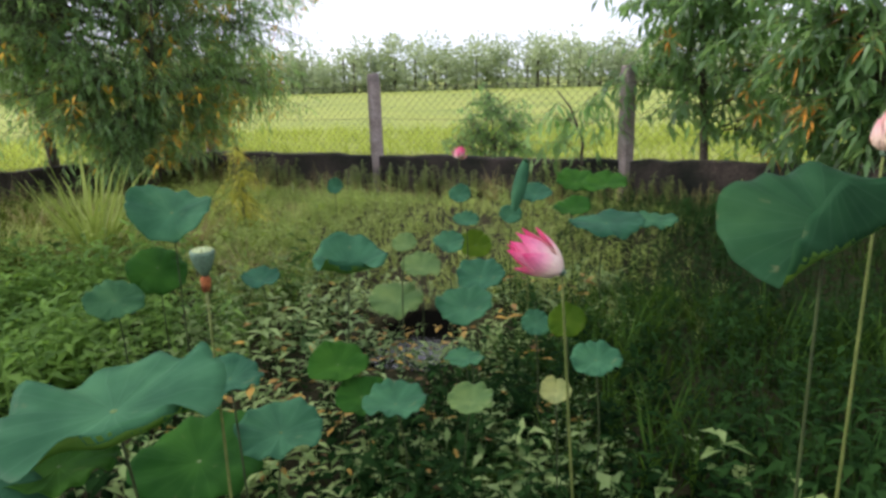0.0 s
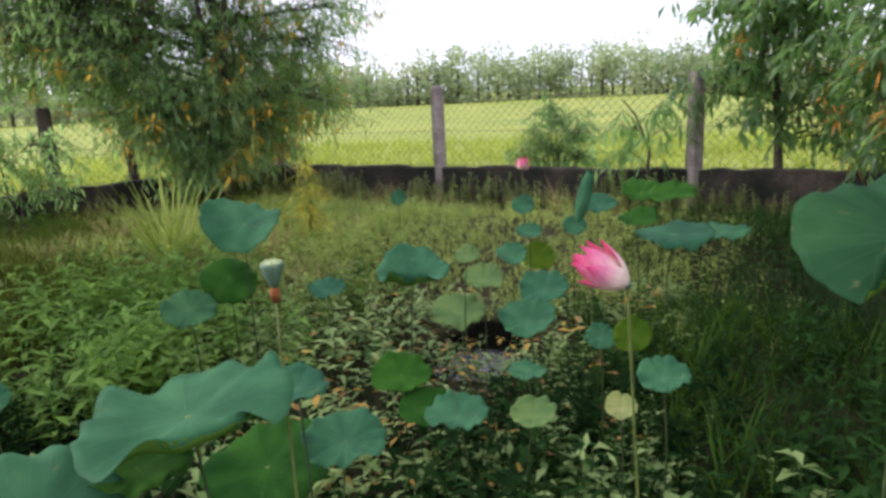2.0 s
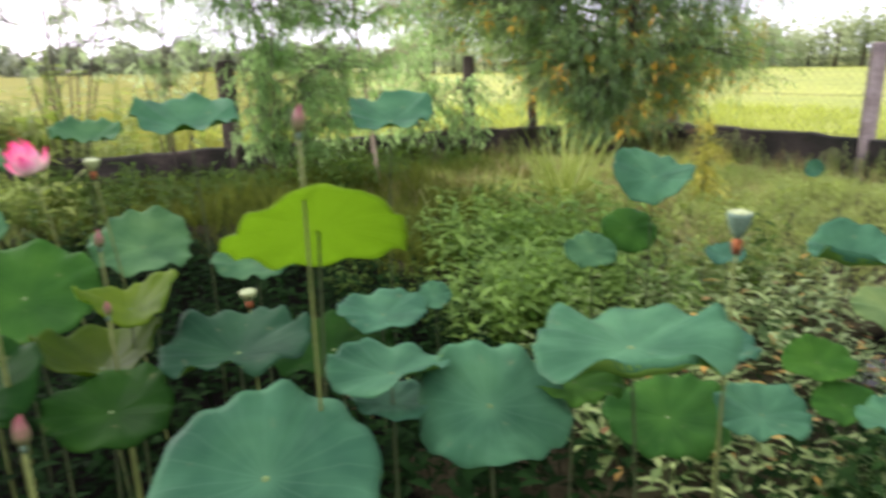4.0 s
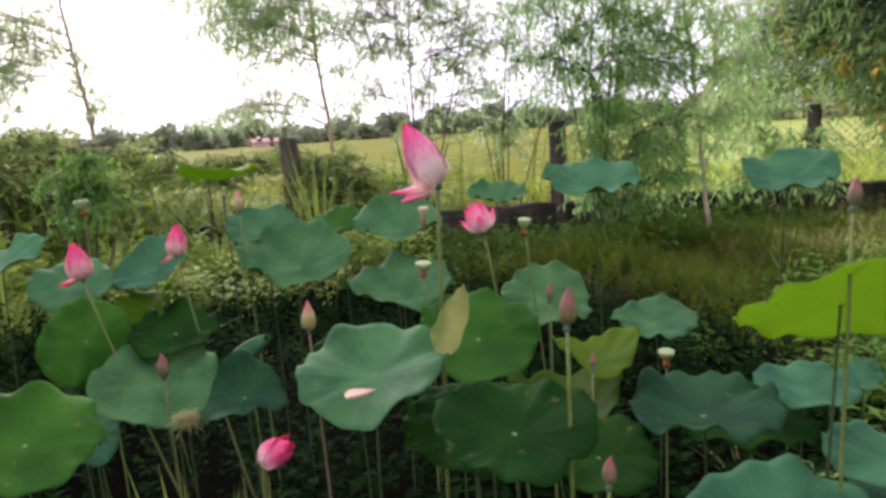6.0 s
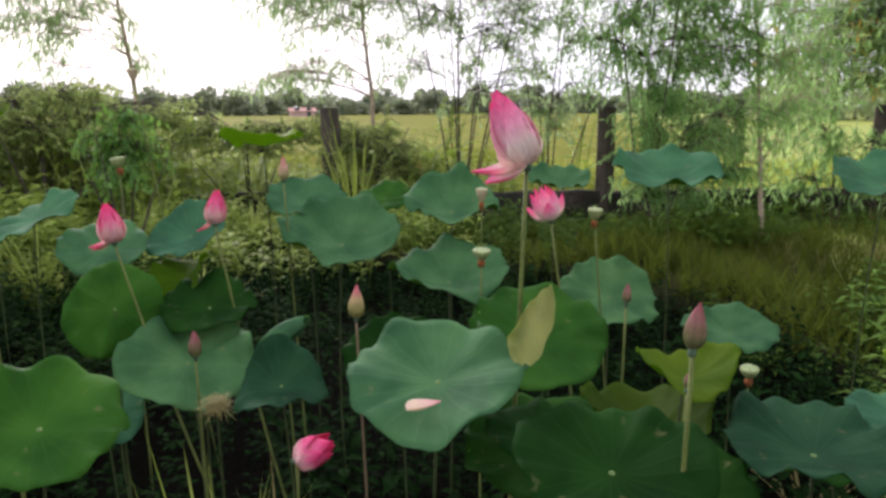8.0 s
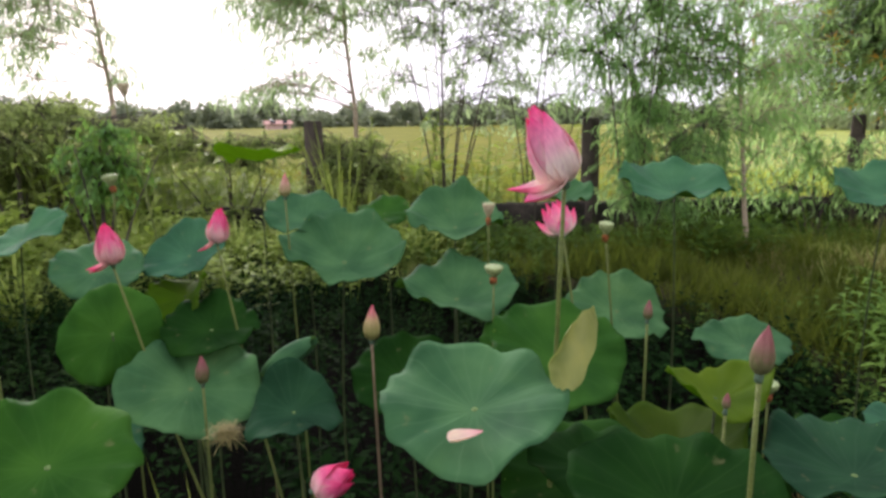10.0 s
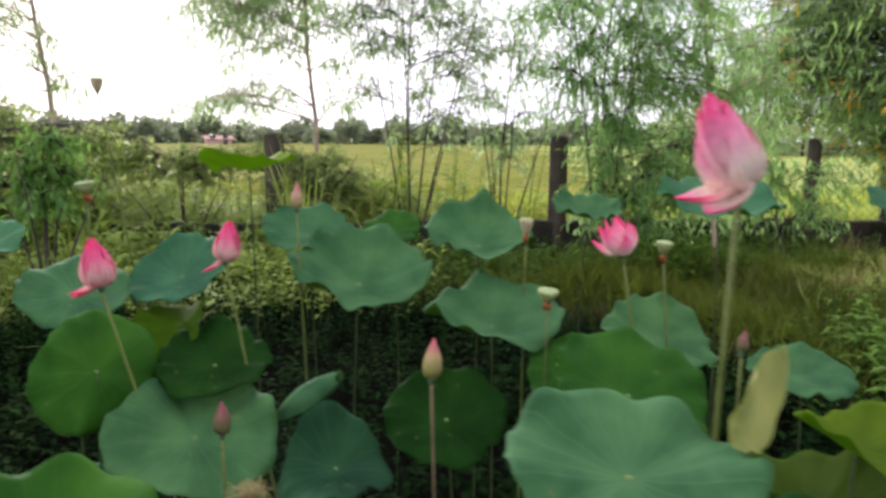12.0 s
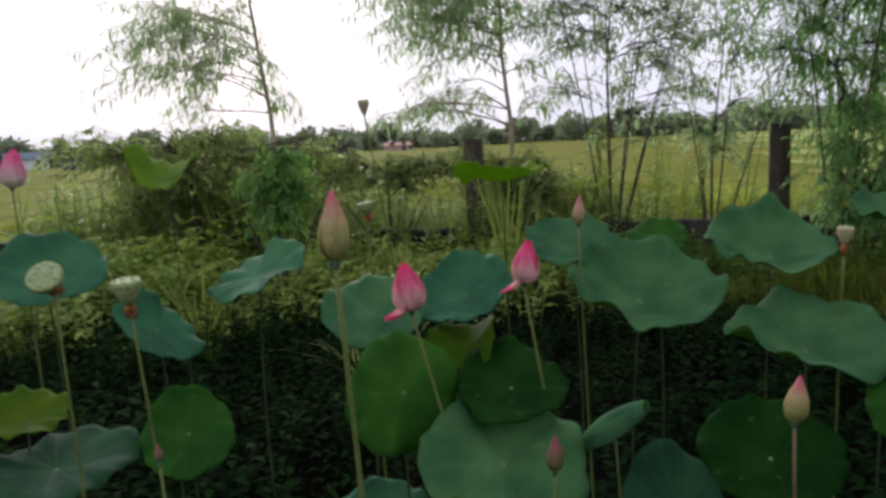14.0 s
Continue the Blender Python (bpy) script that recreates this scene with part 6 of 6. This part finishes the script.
scatter("weeds", "leafy weeds crowding the shallow edge, darkened for shade", "weeds", 1500, box(-7.6, -0.9, -5.6, -1.0), WEED, (0.18, 0.40), M_BOGL, 23)
scatter("weeds", "leafy weeds between the outer lotus stalks, darkened for shade", "weeds", 420, box(-6.4, -3.6, -2.6, 3.0), WEED, (0.16, 0.34), M_BOGL, 24)
LUSH = weed_templates(12, 0.40, 0.12, 12)
scatter("weeds", "tall lush green weeds with pointed leaves on the bank", "weeds", 270, lambda rnd: (rnd.gauss(-2.85, 0.40), rnd.gauss(3.85, 0.30)), LUSH, (0.30, 0.55), M_LUSH, 32)
scatter("weeds", "lush green weeds with pointed leaves at the bank's foot", "weeds", 150, lambda rnd: (rnd.gauss(-2.25, 0.35), rnd.gauss(3.0, 0.25)), LUSH, (0.22, 0.42), M_LUSH, 33)
scatter("weeds", "broad-leaved weeds crowding the near bank", "weeds", 620, box(-4.6, -1.3, 2.3, 5.0), BROAD, (0.16, 0.36), M_BROADW, 13)
scatter("grass", "short yellow-green grass before the low wall", "grass", 9000, off_wall(off_shade_strip(box(-7.5, 1.5, 3.9, 10.0))), FINE, (0.10, 0.24), M_GRASS, 5)
scatter("weeds", "scattered leafy weeds in the bank grass", "weeds", 1500, off_wall(off_shade_strip(box(-6.5, 1.2, 4.0, 9.6))), WEED, (0.12, 0.28), M_WEED, 25)
scatter("weeds", "lank yellowing weeds in the bank grass", "weeds", 420, off_wall(off_shade_strip(box(-5.5, 0.8, 4.0, 9.4))), LANK, (0.20, 0.42), M_REED, 26)
scatter("grass", "dry straw-coloured grass on the bank", "grass", 2600, off_wall(off_shade_strip(box(-8.5, -2.4, 3.6, 9.5))), TALL, (0.14, 0.32), M_STRAW, 6)
scatter("grass", "mixed fine grass over the weedy bank", "grass", 11000, off_wall(off_shade_strip(box(-9.3, -4.0, -6.5, 6.5, wet=False))), FINE, (0.20, 0.45), M_GRASS, 7)
scatter("grass", "grass on the bank beside the fence posts, darkened for shade", "grass", 9000, shade_strip(box(-9.3, -3.0, 0.6, 7.0, wet=False)), FINE, (0.20, 0.50), M_GRASSM, 27)
scatter("grass", "lighter grass mixed into the shade-darkened bank", "grass", 1800, shade_strip(box(-7.6, -3.4, 4.8, 7.6)), FINE, (0.16, 0.34), M_GRASS, 30)
scatter("grass", "straw-coloured dry stems on the trodden bank", "grass", 1300, off_wall(box(-7.0, -2.6, 4.2, 7.6), 0.5), TALL, (0.16, 0.34), M_STRAW, 31)
scatter("grass", "fine grass darkened in colour for the tree's shade", "grass", 4200, box(-0.5, 5.4, 0.6, 4.8), FINE, (0.18, 0.42), M_GRASSD, 8)
scatter("grass", "trodden short grass on the near bank", "grass", 7000, box(-6.0, 9.0, -8.0, 2.2, wet=False), FINE, (0.07, 0.18), M_GRASSM, 17)
scatter("grass", "rough grass on the far side of the bank", "grass", 5000, box(2.0, 9.0, -3.0, 7.0), FINE, (0.12, 0.35), M_GRASSD, 18)


def along_wall(first, last, near, far):
    def where(rnd):
        k = rnd.randrange(first, last)
        a, b = CORNERS[k], CORNERS[k + 1]
        d = (b - a).normalized()
        p = a.lerp(b, rnd.random()) - Vector((d.y, -d.x, 0)) * rnd.uniform(near, far)
        return p.x, p.y
    return where


scatter("creepers", "dark creepers and weeds grown against the low wall", "weeds", 420, along_wall(0, 5, 0.14, 0.45), HEDGE, (0.28, 0.62), M_SHRUB, 19)
scatter("creepers", "dark creepers hanging over the low wall before the paddy", "weeds", 260, along_wall(5, 8, 0.10, 0.40), HEDGE, (0.26, 0.56), M_BROADW, 35)
scatter("dry_weeds", "dry brown weeds along the foot of the wall", "weeds", 420, along_wall(0, 6, 0.16, 0.7), TALL, (0.30, 0.65), M_STRAW, 20)
scatter("rice", "bright green young rice standing behind the wall", "rice", 9000, box(-16, 6.5, 5.0, 20, False, 0.25), RICE, (0.30, 0.55), M_RICE, 9)
scatter("rice", "yellowish rice standing in the far paddy", "rice", 8000, box(-24, -8.4, -10, 7, False, 0.4), RICE, (0.30, 0.55), M_RICEY, 10)
scatter("fallen_leaves", "yellow and brown fallen leaves on the wet mud", "leaf litter", 620, box(-1.6, 0.4, 1.8, 4.6), flat_templates(7, 1.0, 0.36), (0.08, 0.15), M_LITTER, 11, 0.24)


scatter("floating_leaves", "small green leaves floating on the pool", "pond weed", 260, box(-1.21, -0.01, 3.41, 4.41), flat_templates(9, 1.0, 0.55), (0.05, 0.10), M_WEEDP, 21, 0.03)


def far_woods(name, label, spots, leaf, material, seed):
    """Distant crowns of many leaf clumps on short trunks."""
    rnd = dice(seed)
    s = Soup()
    for x, y, tall, wide in spots:
        s.tube([(x, y, 0), (x + 0.1, y, tall * 0.6)], [0.22, 0.12], 5, 1)
        for _ in range(7):
            c = Vector((x + rnd.uniform(-0.6, 0.6) * wide, y + rnd.uniform(-0.6, 0.6) * wide, tall * rnd.uniform(0.05, 0.86)))
            rr = wide * rnd.uniform(0.35, 0.6)
            for _ in range(85):
                d = Vector((rnd.gauss(0, 1), rnd.gauss(0, 1), rnd.gauss(0, 0.8))).normalized() * rr * rnd.uniform(0.5, 1.05)
                if (c + d).z < 0.1:
                    continue
                s.flake(c + d, d + Vector((rnd.uniform(-1, 1), rnd.uniform(-1, 1), rnd.uniform(-1, 0.6))) * rr * 0.6, Vector((rnd.uniform(-1, 1), rnd.uniform(-1, 1), 1)), leaf * rnd.uniform(0.6, 1.3), leaf * 0.6)
    ob = s.make(name, [material, M_BARK])
    return tagged(ob, label, "trees", kind="stuff")


def tree_line():
    rnd = dice(77)
    near, distant = [], []
    for k in range(100):
        a = radians(58 + k * 0.84)
        d = rnd.uniform(88, 100)
        near.append((d * math.cos(a), d * math.sin(a), rnd.uniform(4.6, 7.4) + 2.6 * max(0.0, noise.noise(Vector((k * 0.21, 3.0, 0.5)))), rnd.uniform(2.4, 4.6)))
    for k in range(120):
        a = radians(138 + k * 0.72)
        d = rnd.uniform(190, 240)
        distant.append((d * math.cos(a), d * math.sin(a), rnd.uniform(3.5, 9.0), rnd.uniform(2.5, 4.5)))
    far_woods("far_trees", "line of green trees paled by painted haze beyond the rice field", near, 0.6, M_FAR, 5)
    far_woods("far_trees", "low distant woods on the horizon, greyed with painted haze", distant, 1.5, M_FARD, 6)


tree_line()


def house(x, y, yaw, wide, deep, tall, wall_m, roof_m, label):
    """A far low house: walls, pitched roof, windows and a door."""
    ob = thing("house", (x, y, 0.1), label, "house", "far houses")
    ob.rotation_euler = (0, 0, radians(yaw))
    w, d = wide / 2, deep / 2
    v = [(-w, -d, 0), (w, -d, 0), (w, d, 0), (-w, d, 0), (-w, -d, tall), (w, -d, tall), (w, d, tall), (-w, d, tall), (-w, 0, tall * 1.45), (w, 0, tall * 1.45)]
    mesh_object("wall", v, [(0, 1, 5, 4), (1, 2, 6, 9, 5), (2, 3, 7, 6), (3, 0, 4, 8, 7)], [wall_m], ob, smooth=False)
    e = 0.5
    r = [(-w - e, -d - e, tall - 0.15), (w + e, -d - e, tall - 0.15), (w + e, 0, tall * 1.5), (-w - e, 0, tall * 1.5), (-w - e, d + e, tall - 0.15), (w + e, d + e, tall - 0.15)]
    up = [(a, b, c + 0.12) for a, b, c in r]
    mesh_object("roof", r + up, [(0, 3, 2, 1), (3, 4, 5, 2), (6, 7, 8, 9), (9, 8, 11, 10), (0, 1, 7, 6), (4, 10, 11, 5), (1, 2, 8, 7), (2, 5, 11, 8), (3, 0, 6, 9), (4, 3, 9, 10)], [roof_m], ob, smooth=False)
    n = max(2, int(wide / 3))
    for k in range(n):
        cx = -w + wide * (k + 0.5) / n
        is_door = k == n // 2
        z0, z1, h = (0.0, 2.1, 0.5) if is_door else (1.0, 2.1, 0.6)
        q = [(cx - h, -d - 0.06, z0), (cx + h, -d - 0.06, z0), (cx + h, -d - 0.06, z1), (cx - h, -d - 0.06, z1), (cx - h, -d + 0.05, z0), (cx + h, -d + 0.05, z0), (cx + h, -d + 0.05, z1), (cx - h, -d + 0.05, z1)]
        mesh_object("door" if is_door else "window", q, [(0, 1, 2, 3), (0, 4, 5, 1), (1, 5, 6, 2), (2, 6, 7, 3), (3, 7, 4, 0)], [M_GLASSD], ob, smooth=False)
    return ob


tuft("grass_tuft", -3.60, 4.95, 85, 1.15, 0.028, 0.55, M_REED, "tall clump of arching yellow-green grass", 1, 0.45)
tuft("grass_tuft", -5.1, 5.9, 120, 0.5, 0.014, 0.6, M_STRAW, "clump of dry pale grass on the bank", 2, 0.5)
tuft("grass_tuft", -4.05, 5.6, 90, 0.5, 0.014, 0.55, M_GRASS, "clump of fresh grass on the bank", 3, 0.5)
tuft("grass_tuft", -4.9, 5.0, 90, 0.45, 0.014, 0.8, M_STRAW, "low clump of straw-coloured grass on the bank", 8, 0.5)
tuft("grass_tuft", -3.1, 5.6, 90, 0.5, 0.016, 0.6, M_STRAW, "clump of dry grass beside taller grass", 9, 0.5)
tuft("dead_grass", -3.45, 4.75, 170, 0.62, 0.010, 0.9, M_STRAW, "dry brown strands hanging round the tall grass", 11, 0.8)
tuft("dead_grass", -2.75, 4.55, 150, 0.55, 0.009, 0.9, M_STRAW, "dry brown strands sagging over the bank", 12, 0.9)
tuft("dead_grass", -2.1, 4.7, 110, 0.50, 0.009, 0.9, M_STRAW, "thin dry strands beside the weeds", 13, 0.8)
tuft("dead_grass", -2.52, 2.06, 16, 0.40, 0.022, 0.8, M_STRAW, "few dead folded grass blades among dark weeds", 10, 0.7)
tuft("grass_tuft", -7.9, -2.75, 40, 0.95, 0.016, 0.7, M_REED, "loose arching tuft of long grass on the weedy bank", 40, 0.55)
tuft("grass_tuft", -7.9, -1.6, 36, 1.2, 0.014, 0.7, M_REED, "loose arching tuft of long grass on the weedy bank", 41, 0.55)
tuft("grass_tuft", -8.1, 0.95, 70, 0.95, 0.024, 0.7, M_REED, "loose arching tuft of long grass on the weedy bank", 42, 0.55)
tuft("grass_tuft", -8.1, -0.55, 50, 0.7, 0.016, 0.7, M_GRASS, "loose arching tuft of long grass on the weedy bank", 43, 0.55)
tuft("grass_tuft", -6.47, 4.15, 40, 0.8, 0.012, 0.7, M_GRASSM, "loose arching tuft of long grass on the weedy bank", 44, 0.55)
tuft("grass_tuft", -6.10, 5.41, 40, 0.7, 0.012, 0.7, M_GRASSM, "loose arching tuft of long grass on the weedy bank", 45, 0.55)
tuft("reed_tuft", -7.2, 1.35, 60, 0.95, 0.020, 0.7, M_REED, "clump of pale arching reeds among the weeds", 4, 0.5)
tuft("reed_tuft", -6.6, -2.3, 70, 1.05, 0.016, 0.6, M_REED, "thin clump of tall arching grass", 5, 0.5)
tuft("reed_tuft", -5.6, -0.9, 40, 0.9, 0.012, 0.7, M_GRASS, "loose clump of tall fine grass", 6, 0.5)
tuft("grass_tuft", -2.3, -0.42, 130, 0.72, 0.004, 0.8, M_WEED, "fine seeding grass among lotus leaves", 7, 0.6)
def grass_nest(x, y, z, size, count, label, seed):
    """A tangle of fine dry blades caught on a leaf."""
    rnd = dice(seed)
    s = Soup()
    for _ in range(count):
        w, f = rnd.uniform(0, 6.28), rnd.uniform(-0.5, 1.2)
        base = Vector((rnd.gauss(0, 0.25), rnd.gauss(0, 0.25), rnd.uniform(-0.35, 0.2))) * size
        s.strip(base, Vector((math.cos(w), math.sin(w), f)), size * rnd.uniform(0.3, 0.7), 0.003, rnd.uniform(0.1, 0.7))
    ob = s.make("grass_nest", [M_STRAW])
    ob.location = (x, y, z)
    return tagged(ob, label, "dry grass", "", "stuff")


grass_nest(-2.10, -0.41, 0.85, 0.060, 240, "pale tangle of dry grass caught among lotus leaves", 50)
tuft("reed_tuft", -7.98, 0.63, 34, 1.7, 0.020, 0.40, M_REED, "sparse clump of tall pale arching reeds behind lotus leaves", 14, 0.25)
tuft("grass_tuft", -1.99, -0.41, 60, 0.95, 0.006, 0.5, M_REED, "upright yellow-green grass stems among lotus stalks", 15, 0.30)
tuft("grass_tuft", -2.05, -0.26, 40, 0.85, 0.006, 0.5, M_STRAW, "thin dry grass stems among lotus stalks", 16, 0.35)
# Out of view; added so its crown dims the right-hand bank.
tree("unseen_shade_tree", (3.9, 4.2, 0.2), [(3.8, 4.2, 1.6), (3.5, 4.1, 2.8), (3.2, 4.2, 4.0)], [
    ((2.6, 3.2, 3.1), (1.3, 0.5), 1800),
    ((2.2, 4.6, 3.3), (1.3, 0.5), 1800),
    ((3.8, 3.0, 3.2), (1.2, 0.6), 1600),
    ((3.4, 5.4, 3.4), (1.3, 0.6), 1600),
    ((4.4, 4.4, 3.8), (1.3, 0.7), 1600),
    ((2.9, 4.1, 4.1), (1.5, 0.5), 1800),
    ((3.3, 1.8, 3.0), (1.1, 0.5), 1400)], (M_MANGO, 0.24, 0.07, 0.5), M_BARK,
     "unseen broad-crowned tree added to shade the bank", girth=0.11, seed=30)
house(-165, 5.6, 95, 5.5, 4, 1.3, M_PINKW, M_ROOFR, "distant low pink house with a red roof")
house(-161, -77.5, 115, 8, 5, 2.6, M_WHITE, M_ROOF, "distant white house with a grey-blue roof")
for k in range(6):
    house(-133.6 + k * 0.12, -57.9 + 1.3 * k, 110, 0.9, 0.9, 1.0, M_WHITE, M_ROOF, "tiny white tomb-like hut at the field's far edge")


def fallen_petal(x, y, z, size, yaw, label):
    ob = thing("petal", (x, y, z), label, "petal")
    body = new("blade", petal_mesh("petal", size, size * 0.55, 0.07, 0.06, M_PETALW))
    body.parent = ob
    body.matrix_basis = Matrix.Rotation(radians(yaw), 4, "Z") @ Matrix.Rotation(radians(-82), 4, "X")


fallen_petal(-1.31, -0.01, 1.146, 0.064, 10, "fallen pale pink petal lying on a lotus leaf")
tree("feathery_weed", (-2.97, 6.24, 0.2), [(-2.97, 6.24, 0.55), (-2.95, 6.22, 1.05)], [
    ((-2.96, 6.23, 1.02), (0.10, 0.12), 70),
    ((-2.94, 6.21, 0.82), (0.15, 0.12), 110),
    ((-2.98, 6.25, 0.60), (0.18, 0.12), 120),
    ((-3.00, 6.27, 0.42), (0.20, 0.12), 100)], (M_FERN, 0.13, 0.022, 0.2), M_STALK,
     "feathery yellow-green weed standing before the wall", "weed", girth=0.012, seed=31)
